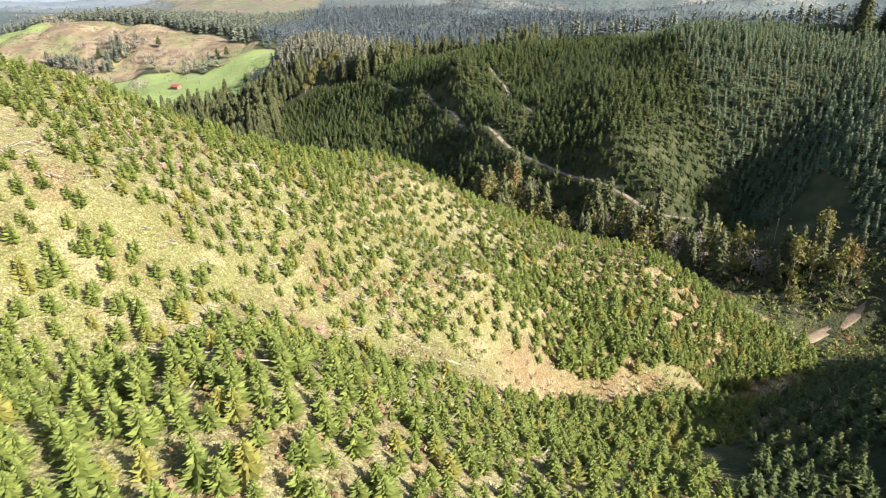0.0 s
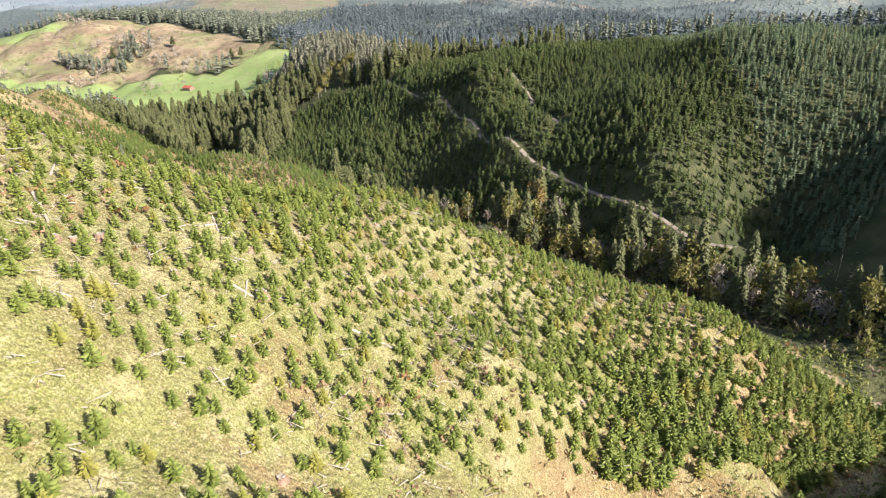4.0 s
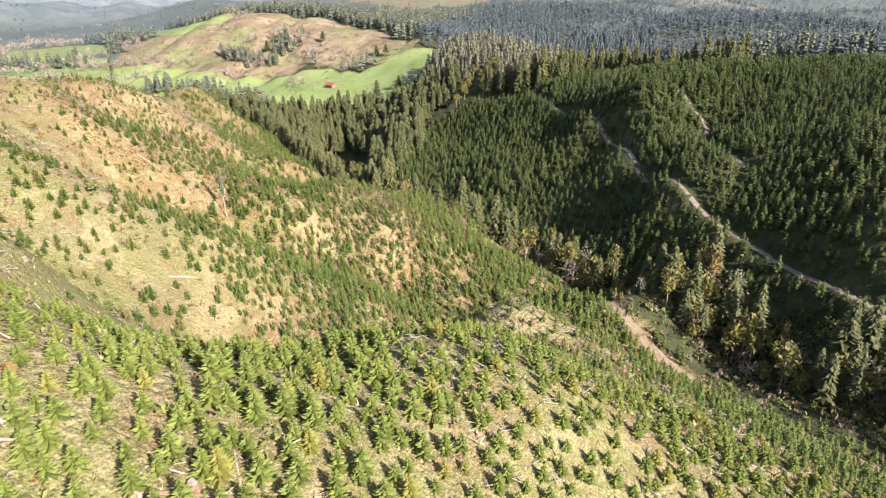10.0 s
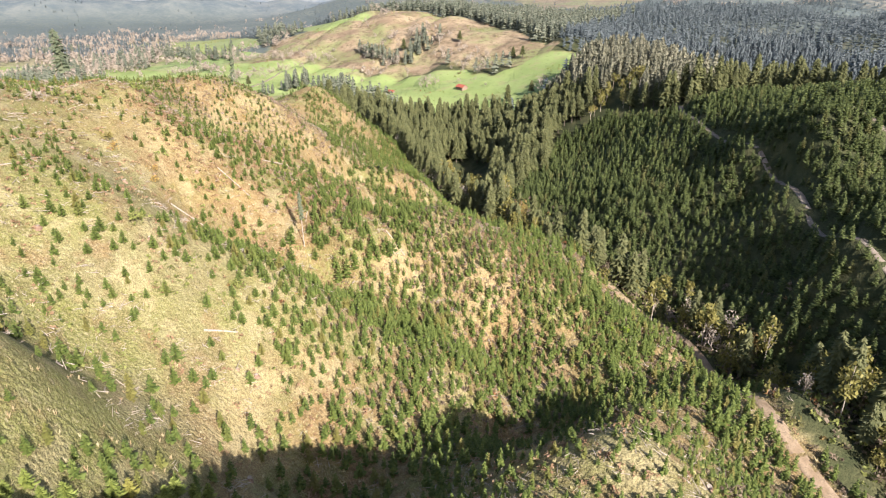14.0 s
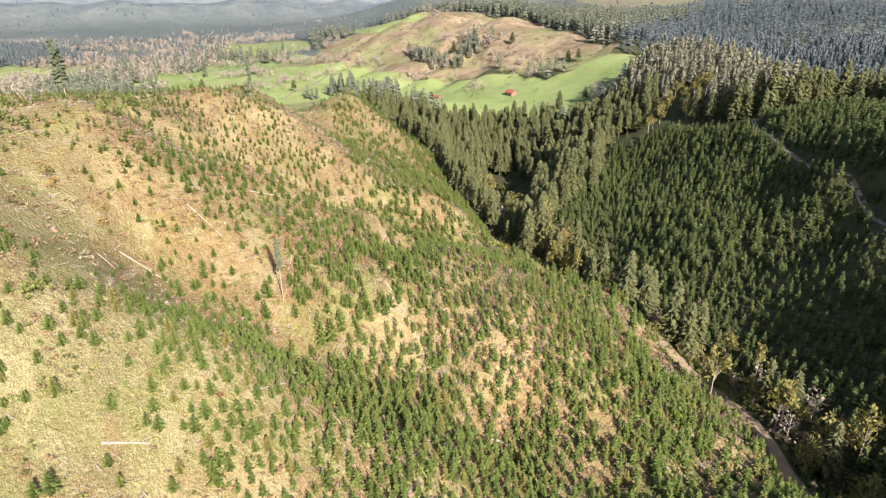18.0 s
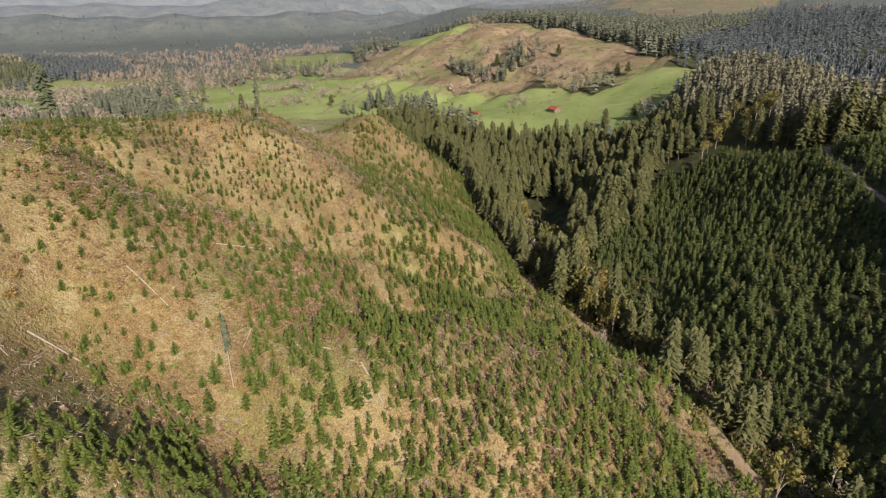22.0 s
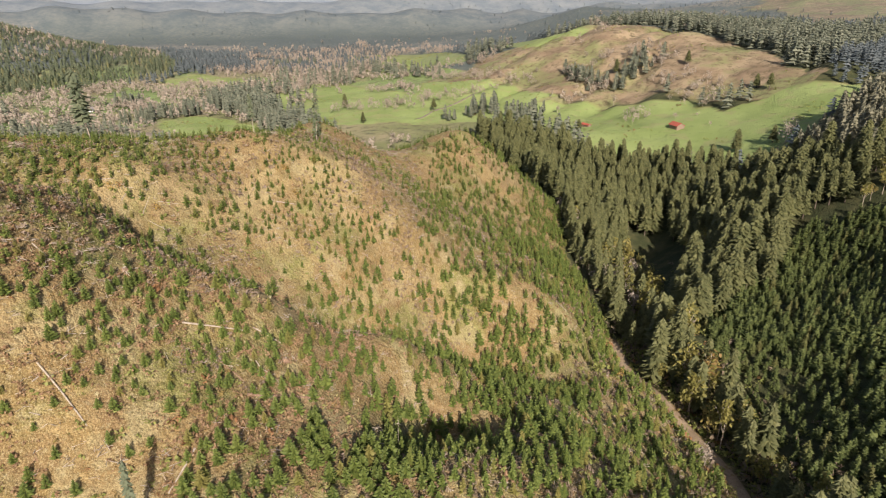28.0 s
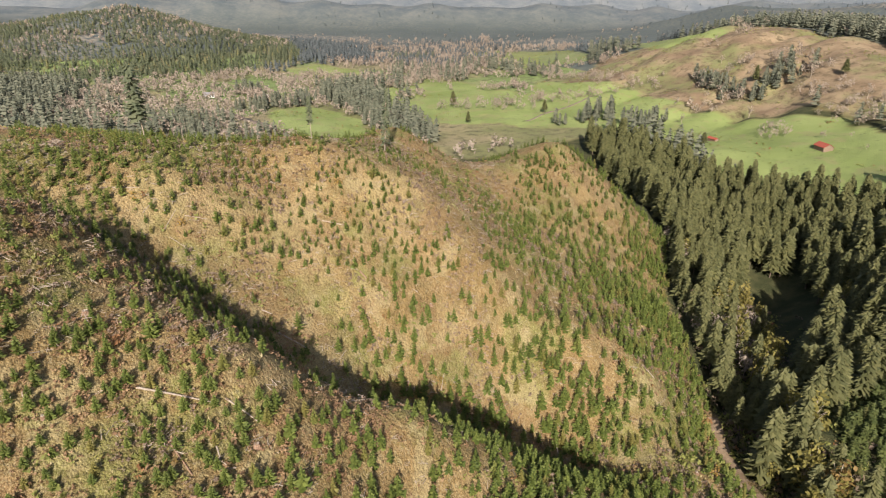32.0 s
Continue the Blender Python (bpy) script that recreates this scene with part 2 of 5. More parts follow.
def road_mat(name, dull, pale):
    m = Mat(name, 0.95)
    p = m.coords()
    c = m.mix(m.ramp(m.noise(0.4, 5, p), 0.35, 0.65), dull, pale)
    m.colour(m.mix(m.ramp(m.noise(2.5, 4, p), 0.5, 0.7), c, (0.16, 0.125, 0.088)))
    m.bump(m.noise(6, 4, p), 0.4, 0.05)
    return m.m


M_ROAD = road_mat("gravel_road", (0.17, 0.142, 0.110), (0.26, 0.225, 0.180))
M_DIRT = road_mat("dirt_road", (0.245, 0.178, 0.108), (0.34, 0.262, 0.172))

# ---- the lie of the land: ridges, gullies, roads and valley floors ----
WEST_RIDGE = [(-95, -80, 7.9), (-110, -20, 1.8), (-125, 50, -3.6), (-150, 120, -8.0), (-180, 190, -16.6), (-190, 224, -20.9), (-212, 255, -31.3), (-235, 285, -34.7), (-256, 331, -32.1), (-264, 370, -44.8), (-272, 410, -61.4), (-284, 446, -60.2), (-299, 470, -55.2), (-315, 502, -75.7), (-330, 535, -100.0)]
WEST_BACK = [(-290, 290, -33.0), (-340, 280, -42.3), (-400, 250, -55.0), (-460, 200, -70.0), (-320, 340, -64.0), (-345, 420, -87.9), (-380, 500, -105.1), (-420, 360, -98.0)]
SPUR_0 = [(-70, 20, -6.0), (-33, 50, -31.4), (-16, 47, -30.2), (0, 47, -41.6), (14, 55, -50.9), (40, 60, -58.0), (70, 66, -52.0), (100, 72, -54.0)]
KNOB = [(60, 84, -66), (76, 98, -70), (100, 104, -66), (112, 122, -78)]
SPUR_0_BACK = [(-60, -40, -19.6), (0, 0, -39.4), (60, 10, -74.9), (0, -60, -50.4), (80, -60, -85.1)]
GULLY_1 = [(-72, 88, -8.6), (-44, 70, -18.8), (-17, 74, -41.1), (3, 84, -53.7), (17, 95, -65.8), (40, 106, -73.4), (67, 118, -86.4), (95, 132, -89.7)]
SPUR_A = [(-140, 140, -10.1), (-100, 128, -16.2), (-65, 118, -17.3), (-40, 113, -23.6), (-27, 128, -31.3), (-24, 142, -32.8), (-8, 144, -37.0), (-26, 158, -39.4), (-28, 172, -48.1), (-22, 186, -58.0), (-22, 201, -57.6), (-12, 222, -75.3), (0, 248, -92.7)]
SPUR_A_SOUTH = [(-29, 106, -29.2), (-8, 101, -42.5), (8, 105, -49.7), (1, 120, -48.6), (16, 138, -52.2), (31, 148, -58.0), (55, 146, -62.7), (78, 148, -78.9), (50, 118, -73.0)]
GULLY_2A = [(-72, 130, -30.5), (-67, 144, -46.8), (-67, 161, -60.7), (-66, 180, -77.4), (-58, 202, -77.3), (-50, 228, -91.8), (-42, 255, -96.4), (-30, 285, -96.0)]
GULLY_2A_BANK = [(-135, 155, -28.8), (-105, 168, -50.5), (-90, 172, -61.1), (-77, 190, -77.8), (-95, 148, -28.2)]
SPUR_A2 = [(-165, 195, -22.8), (-145, 193, -28.6), (-125, 196, -37.9), (-119, 204, -43.7), (-107, 220, -55.5), (-90, 229, -70.5), (-72, 241, -81.1)]
GULLY_2B = [(-190, 243, -19.6), (-167, 230, -32.0), (-150, 230, -49.2), (-140, 237, -58.4), (-117, 250, -66.4), (-96, 256, -80.8), (-72, 266, -91.9)]
SPUR_B = [(-207, 259, -29.7), (-183, 268, -36.4), (-170, 266, -39.8), (-157, 275, -49.4), (-140, 276, -56.7), (-125, 283, -62.5), (-111, 301, -63.6), (-96, 318, -74.3), (-84, 332, -79.6), (-70, 344, -87.7), (-60, 350, -98.6)]
SPUR_B_SOUTH = [(-117, 254, -67.5), (-94, 280, -70.2), (-79, 280, -73.5), (-60, 292, -82.8), (-38, 297, -92.1)]
GULLY_3 = [(-219, 281, -46.8), (-201, 294, -59.1), (-190, 309, -71.2), (-183, 326, -89.5), (-177, 342, -97.5), (-167, 359, -109.0), (-157, 376, -105.6), (-145, 392, -103.0)]
SPUR_B_NORTH = [(-174, 280, -43.1), (-164, 291, -50.5), (-160, 302, -60.4), (-156, 317, -65.9), (-151, 338, -80.7), (-147, 358, -94.5), (-139, 376, -102.0)]
SUB_GULLY = [(-145, 299, -65.2), (-131, 310, -81.0), (-113, 327, -76.6), (-97, 347, -93.9)]
HILL_3 = [(-238, 320, -42.8), (-240, 352, -42.3), (-225, 345, -54.8), (-207, 334, -66.4), (-253, 400, -64.6), (-204, 394, -81.0), (-192, 388, -80.6), (-173, 402, -90.6), (-232, 435, -86.1), (-200, 431, -95.0), (-262, 460, -79.5), (-236, 500, -106.4)]
CREEK = [(120, 0, -90.0), (142, 62, -91.0), (148, 112, -92.9), (128, 165, -94.7), (120, 200, -90.9), (85, 235, -97.8), (45, 272, -102.8), (5, 310, -114.0), (-35, 345, -109.8), (-80, 378, -112.9), (-118, 412, -119.3), (-160, 450, -124.0), (-195, 495, -131.0), (-225, 545, -131.0), (-260, 600, -120.0), (-310, 650, -108.0)]
LOW_ROAD_BENCH = [(106, 162, -94.7), (80, 200, -92.7), (45, 245, -101.2), (8, 285, -91.8), (-22, 308, -99.7), (-50, 338, -100.9), (-95, 376, -110.4), (-135, 404, -108.8), (-165, 432, -116.4), (-195, 470, -114.6)]
UPPER_ROAD = [(130, 262, -94.6), (97, 255, -79.4), (59, 283, -85.9), (36, 315, -78.4), (12, 352, -76.8), (0, 385, -69.6), (-15, 430, -56.9), (-32, 470, -59.4), (-53, 500, -60.0)]
EAST_SLOPE = [(48, 330, -65.4), (80, 285, -60.4), (90, 340, -37.9), (99, 352, -38.1), (153, 307, -45.1), (135, 365, -18.0), (41, 405, -57.3), (7, 420, -43.3), (156, 235, -58.2), (130, 185, -82.9), (20, 345, -64.7)]
BELOW_UPPER_ROAD = [(-20, 390, -84.4), (-60, 412, -91.0), (-30, 440, -69.9), (-92, 462, -91.7), (-112, 480, -95.6), (-80, 500, -77.1), (-150, 490, -107.2), (-115, 520, -95.0), (-170, 530, -104.1)]
EAST_CREST = [(190, 250, -45.4), (240, 330, -26.1), (260, 420, -18.0), (140, 440, -24.8), (60, 470, -34.0), (0, 510, -44.0), (-55, 560, -52.0), (-110, 600, -50.0), (-120, 680, -46.0), (-165, 725, -57.0), (-55, 620, -62.0)]
SOUTH_EAST = [(225, 170, -38.0), (265, 90, -25.0), (205, 10, -42.0), (300, -60, -20.0), (310, 220, -15.0), (340, 320, -10.0), (178, 120, -64.0), (172, 50, -70.0), (90, -40, -70.1)]
EAST_BACK = [(100, 560, -40.3), (60, 640, -82.0), (0, 700, -95.0), (170, 560, -36.5), (260, 560, -40.0), (350, 480, -20.0), (200, 700, -80.0), (-40, 800, -92.0), (100, 800, -88.0)]
FIELD = [(-200, 640, -96.0), (-234, 675, -94.0), (-310, 728, -92.0), (-250, 763, -78.0), (-160, 760, -64.0), (-140, 820, -56.0), (-360, 690, -98.0), (-446, 800, -96.0), (-540, 700, -104.0), (-663, 624, -108.0), (-420, 600, -108.0), (-800, 640, -110.0)]
TAN_HILL = [(-347, 820, -78.0), (-386, 890, -56.0), (-300, 850, -62.0), (-440, 930, -42.0), (-527, 900, -54.0), (-580, 960, -34.0), (-640, 1040, -26.0), (-250, 880, -46.0), (-560, 830, -86.0), (-640, 850, -82.0), (-820, 1000, -66.0), (-760, 900, -88.0)]
FAR_VALLEY = [(-1000, 640, -112.0), (-1300, 800, -114.0), (-1700, 1000, -115.0), (-2200, 1300, -112.0), (-1000, 420, -112.0), (-1900, 700, -112.0), (-1200, 1200, -100.0), (-2600, 900, -112.0), (-2500, 1700, -110.0), (-700, 420, -110.0), (-550, 330, -106.0)]
CONE_HILL = [(-1515, 373, -26.0), (-1480, 330, -36.0), (-1540, 510, -70.0), (-1560, 640, -92.0), (-1490, 150, -66.0), (-1480, 60, -80.0), (-1250, 360, -76.0), (-1350, 430, -58.0), (-1330, 345, -72.0), (-1350, 265, -62.0), (-1040, 330, -109.0), (-1100, 180, -104.0), (-1150, 520, -110.0), (-1900, 380, -84.0), (-1760, 640, -110.0), (-1500, -150, -76.0), (-2150, 300, -95.0), (-1700, 200, -66.0)]
FAR_WEST = [(-2550, 300, -108.0), (-3200, 300, -15.0), (-4400, 400, 10.0), (-2500, 1300, -108.0), (-3150, 1500, -0.0), (-4300, 2000, 20.0), (-2150, 2050, -104.0), (-2700, 2500, 5.0), (-3600, 3300, 30.0), (-4300, -800, 10.0), (-3000, -500, -10.0), (-600, -300, -20.0)]
FAR_NORTH = [(-500, 1350, -45.0), (-900, 1750, -50.0), (-1500, 1800, -95.0), (-250, 1150, -40.0), (0, 1000, -50.0), (60, 1350, -25.0), (-300, 1900, -10.0), (-1100, 2300, -5.0), (-1800, 2500, -20.0), (-1900, 3300, 45.0), (-600, 2900, 50.0), (-200, 2500, 20.0), (-2800, 3900, 60.0), (-1000, 1500, -95.0), (-120, 1080, -46.0)]
FAR_EAST = [(300, 900, -58.0), (420, 1300, -40.0), (250, 1700, -20.0), (700, 1500, -60.0), (900, 2300, 20.0), (500, 3000, 90.0), (1500, 2600, 40.0), (600, 800, -50.0), (700, 500, -10.0), (1200, 1200, -20.0), (1800, 900, 20.0), (600, 0, -0.0), (2500, 2600, 120.0), (1500, 4200, 150.0), (-300, 4400, 110.0), (150, 1050, -38.0)]
SPUR_FLANKS = [(-133, 237, -62.3), (-129, 244, -65.4), (-156, 244, -42.2), (-147, 245, -51.7), (-88, 264, -82.6), (-197, 366, -85.8), (-213, 367, -64.7), (-297, 378, -39.6), (-146, 421, -118.1), (-140, 436, -106.2)]
FACING_FLANKS = [(-25, 244, -81.4), (-6, 416, -68.8)]
LAND = [*WEST_RIDGE, *WEST_BACK, *SPUR_0, *KNOB, *SPUR_0_BACK, *GULLY_1, *SPUR_A, *SPUR_A_SOUTH, *GULLY_2A, *GULLY_2A_BANK, *SPUR_A2, *GULLY_2B, *SPUR_B, *SPUR_B_SOUTH, *GULLY_3, *SPUR_B_NORTH, *SUB_GULLY, *HILL_3, *CREEK, *LOW_ROAD_BENCH, *UPPER_ROAD, *EAST_SLOPE, *BELOW_UPPER_ROAD, *EAST_CREST, *SOUTH_EAST, *EAST_BACK, *FIELD, *TAN_HILL, *FAR_VALLEY, *CONE_HILL, *FAR_WEST, *FAR_NORTH, *FAR_EAST, *SPUR_FLANKS, *FACING_FLANKS]
NODES = np.array(LAND, float)


def spread(a, b):
    return -np.sqrt(((a[:, None, :2] - b[None, :, :2]) ** 2).sum(-1) + 36.0)


def fit_land():
    n = len(NODES)
    a = np.zeros((n + 3, n + 3))
    plane = np.c_[np.ones(n), NODES[:, :2] / 100]
    a[:n, :n] = spread(NODES, NODES) - np.eye(n)
    a[:n, n:], a[n:, :n] = plane, plane.T
    return np.linalg.solve(a, np.r_[NODES[:, 2], 0, 0, 0])


LAND_W = fit_land()
GRIT = np.random.default_rng(5).random((64, 64))


def grit(x, y, size):
    """Smooth random relief from 0 to 1 with bumps of that size."""
    u, v = np.asarray(x) / size, np.asarray(y) / size
    i, j = np.floor(u).astype(int), np.floor(v).astype(int)
    fu, fv = u - i, v - j
    fu, fv = fu * fu * (3 - 2 * fu), fv * fv * (3 - 2 * fv)
    g = lambda a, b: GRIT[a % 64, b % 64]
    return (g(i, j) * (1 - fu) + g(i + 1, j) * fu) * (1 - fv) + (g(i, j + 1) * (1 - fu) + g(i + 1, j + 1) * fu) * fv


LOW_ROAD = [(-166, 433), (-150, 421), (-116, 403), (-92, 386), (-62, 356), (-34, 337), (-18, 320), (-6, 297), (6, 272), (28, 244), (62, 210), (90, 178), (104, 160), (118, 166), (136, 172)]
UPPER_ROAD = [(-62, 540), (-56, 518), (-38, 478), (-18, 440), (0, 408), (8, 384), (14, 363), (30, 332), (48, 308), (62, 288), (77, 267), (90, 250), (104, 248), (124, 256)]
FORK_ROAD = [(20, 446), (34, 424), (42, 410), (40, 400), (41, 384), (43, 366), (50, 345)]


def curve_points(nodes, step=3.0):
    """A smooth run of points through the nodes."""
    p = np.array(nodes, float)
    p = np.vstack([2 * p[0] - p[1], p, 2 * p[-1] - p[-2]])
    out = []
    for i in range(1, len(p) - 2):
        a, b, c, d = p[i - 1:i + 3]
        for s in np.linspace(0, 1, max(2, int(np.hypot(*(c - b)) / step)), endpoint=False):
            out.append(0.5 * (2 * b + (c - a) * s + (2 * a - 5 * b + 4 * c - d) * s * s + (3 * b - a - 3 * c + d) * s ** 3))
    return np.array(out + [p[-2]])


def raw_height(x, y):
    x, y = np.ravel(x).astype(float), np.ravel(y).astype(float)
    out = np.empty(len(x))
    for k in range(0, len(x), 20000):
        q = np.c_[x[k:k + 20000], y[k:k + 20000]]
        out[k:k + 20000] = spread(q, NODES) @ LAND_W[:-3] + LAND_W[-3] + q @ LAND_W[-2:] / 100
    return out


ROADS = {}
for road_name, road_nodes, road_half in (("low", LOW_ROAD, 2.1), ("upper", UPPER_ROAD, 1.5), ("fork", FORK_ROAD, 1.3)):
    rp = curve_points(road_nodes)
    rz = raw_height(rp[:, 0], rp[:, 1])
    for _ in range(12):
        rz[1:-1] = (rz[:-2] + 2 * rz[1:-1] + rz[2:]) / 4
    ROADS[road_name] = (rp, rz, road_half)


def near_road(x, y, name):
    """Distance to a road and its level there."""
    rp, rz, _ = ROADS[name]
    best, level = np.full(len(x), 1e9), np.zeros(len(x))
    box = (x > rp[:, 0].min() - 30) & (x < rp[:, 0].max() + 30) & (y > rp[:, 1].min() - 30) & (y < rp[:, 1].max() + 30)
    k = np.nonzero(box)[0]
    for s in range(0, len(k), 20000):
        q = k[s:s + 20000]
        d2 = (x[q, None] - rp[None, :, 0]) ** 2 + (y[q, None] - rp[None, :, 1]) ** 2
        i = d2.argmin(1)
        best[q], level[q] = np.sqrt(d2[np.arange(len(q)), i]), rz[i]
    return best, level


def height(x, y):
    """The ground's level, with roads cut level into the slopes."""
    x, y = np.ravel(x).astype(float), np.ravel(y).astype(float)
    z = raw_height(x, y)
    far = np.hypot(x + 40, y - 250)
    z = z + (grit(x, y, 23) - 0.5) * 2.4 + (grit(x + 7, y, 7) - 0.5) * 0.9 + (grit(x, y + 3, 3.1) - 0.5) * 0.35
    rough = np.clip((far - 1300) / 1400, 0, 1) * np.clip((z + 112) / 40, 0.0, 1)
    z = z + rough * ((0.5 - np.abs(grit(x, y, 640) - 0.5) * 2) * 75 + (0.5 - np.abs(grit(x + 90, y, 270) - 0.5) * 2) * 42)
    fold = np.clip((y - 830) / 250, 0, 1) * np.clip((x + 330) / 200, 0, 1) * np.clip((2300 - far) / 400, 0, 1)
    z = z + fold * ((np.abs(grit(x * 0.8 + y * 0.5, y * 0.8 - x * 0.5, 210) - 0.5) * 2) * 46 - 20)
    hill = np.clip(1.25 - np.hypot((x + 480) / 260, (y - 915) / 190), 0, 1)
    z = z + hill * ((np.abs(grit(x * 1.6 + 40, y * 0.7, 70) - 0.5) * 2) ** 0.7 * 15 - 8)
    ring = np.clip((far - 2350) / 300, 0, 1)
    turn = np.arctan2(x + 40, y - 250)
    tall = 40 * np.clip(turn + 0.5, 0, 1.2)
    ranges = np.full(len(x), -105.0)
    for k, (reach, wide, low, span) in enumerate(((2850, 260, -62, 95), (3550, 300, -18, 100), (4350, 360, 34, 75))):
        crest = low + tall + span * (grit(turn * 900 + 300 * k, turn * 0 + 40 * k, 130) * 0.65 + grit(turn * 900 + 77 * k, turn * 0 + 9, 37) * 0.35)
        bow = reach + 260 * (grit(turn * 900, turn * 0 + 60 * k, 170) - 0.5)
        ranges = np.maximum(ranges, -105 + (crest + 105) * np.exp(-(((far - bow) / wide) ** 2)))
    z = z * (1 - ring) + ranges * ring
    for name in ROADS:
        d, level = near_road(x, y, name)
        half = ROADS[name][2]
        k = np.clip((d - half - 0.8) / 4.0, 0, 1)
        k = k * k * (3 - 2 * k)
        z = np.where(d < 20, level * (1 - k) + z * k, z)
    return z


def inside(x, y, poly, fuzz=0.0):
    """Which points lie in a polygon whose edge wanders by fuzz metres."""
    x = x + (grit(x, y, fuzz * 2 + 5) - 0.5) * 2 * fuzz
    y = y + (grit(x + 31, y + 17, fuzz * 2 + 5) - 0.5) * 2 * fuzz
    hit = np.zeros(len(x), bool)
    for (x0, y0), (x1, y1) in zip(poly, poly[1:] + poly[:1]):
        cross = (y0 > y) != (y1 > y)
        with np.errstate(divide="ignore", invalid="ignore"):
            hit ^= cross & (x < (x1 - x0) * (y - y0) / (y1 - y0) + x0)
    return hit


# stands and fields, as outlines in plan
VIEW = [(18, -14), (-18, -14), (-125, 135), (-215, 195), (-320, 220), (-4800, -150), (-4800, 4800), (3700, 4800)]
CLEARCUT = [(-480, 180), (-330, 330), (-330, 470), (-300, 500), (-262, 512), (-219, 468), (-183, 444), (-150, 424), (-116, 406), (-92, 388), (-62, 358), (-34, 340), (-18, 322), (-2, 300), (10, 274), (34, 246), (66, 213), (95, 180), (106, 158), (90, 120), (82, 96), (40, 78), (30, 40), (30, -140), (-300, -140), (-480, 0)]
PLANTATION = [(112, 226), (78, 248), (40, 284), (6, 318), (-30, 350), (-70, 386), (-106, 418), (-142, 455), (-145, 515), (-138, 552), (-100, 556), (-60, 530), (-20, 545), (60, 500), (150, 520), (260, 430), (380, 380), (330, 300), (300, 200), (330, 60), (250, -60), (170, 80), (140, 190), (150, 240)]
FIELDS = [
    [(-205, 655), (-262, 664), (-330, 650), (-430, 700), (-500, 690), (-600, 600), (-640, 560), (-800, 560), (-930, 730), (-800, 745), (-600, 745), (-500, 790), (-440, 800), (-360, 812), (-290, 790), (-262, 845), (-190, 842), (-205, 770), (-190, 700)],
    [(-674, 418), (-755, 440), (-780, 500), (-670, 520), (-598, 506), (-570, 470), (-627, 430)],
    [(-1420, 1090), (-1043, 1110), (-790, 940), (-844, 880), (-1132, 930)],
    [(-1100, 1320), (-1120, 1560), (-600, 985), (-669, 950), (-800, 1010)],
    [(-1000, 590), (-1150, 560), (-1180, 660), (-1040, 690)],
    [(-640, 700), (-540, 720), (-500, 800), (-620, 830), (-740, 800)],
]
TAN_HILL = [(-250, 862), (-270, 800), (-365, 820), (-460, 806), (-520, 800), (-640, 760), (-700, 800), (-760, 930), (-640, 1080), (-540, 1060), (-430, 990), (-330, 930)]
CUT_HILLS = [(-814, 1970), (-1050, 2450), (-850, 2600), (-450, 2500), (-395, 1830), (-470, 1620), (-600, 1690)]
CONE_WOODS = [(-1040, 150), (-1080, 420), (-1180, 600), (-1400, 760), (-1700, 800), (-1800, 600), (-1750, 200), (-1500, -60), (-1200, -60)]
MATURE = [(-245, 505), (-195, 480), (-150, 440), (-135, 500), (-150, 560), (-100, 560), (-60, 540), (-20, 560), (60, 540), (150, 560), (300, 470), (360, 640), (200, 800), (0, 960), (-150, 880), (-186, 845), (-195, 770), (-180, 700), (-205, 648), (-262, 655), (-325, 642), (-400, 640), (-470, 640), (-330, 560), (-275, 530)]


def in_fields(x, y):
    hit = np.zeros(len(x), bool)
    for f in FIELDS:
        hit |= inside(x, y, f, 8)
    return hit


# ---- ground: one sheet to the horizon ----
def steps(lo, hi, step, bands):
    """Coordinates with fine steps from lo to hi and wider ones beyond. bands: (reach, step) outwards on both sides."""
    mid = list(np.arange(lo, hi, step))
    for sign, start, reaches in ((-1, lo, bands[0]), (1, mid[-1], bands[1])):
        p, out = start, []
        for reach, s in reaches:
            while sign * (reach - p) > 0:
                p += sign * s
                out.append(p)
        s = reaches[-1][1] if reaches else step
        end = -4700 if sign < 0 else 4750
        while sign * (end - p) > 0:
            s *= 1.036
            p += sign * s
            out.append(p)
        mid = out[::-1] + mid if sign < 0 else mid + out
    return np.array(mid)


def mesh_from(name, verts, faces, mats, tints=None, smooth=False, mat_index=None):
    me = bpy.data.meshes.new(name)
    verts, faces = np.asarray(verts, np.float32), np.asarray(faces, np.int32)
    k = faces.shape[1]
    me.vertices.add(len(verts))
    me.vertices.foreach_set("co", verts.ravel())
    me.loops.add(faces.size)
    me.loops.foreach_set("vertex_index", faces.ravel())
    me.polygons.add(len(faces))
    me.polygons.foreach_set("loop_start", np.arange(0, faces.size, k, dtype=np.int32))
    me.polygons.foreach_set("use_smooth", np.full(len(faces), smooth))
    for m in mats:
        me.materials.append(m)
    if mat_index is not None:
        me.polygons.foreach_set("material_index", np.asarray(mat_index, np.int32))
    if tints is not None:
        me.attributes.new("tint", "FLOAT", "POINT").data.foreach_set("value", np.asarray(tints, np.float32))
    me.update(calc_edges=True)
    return me


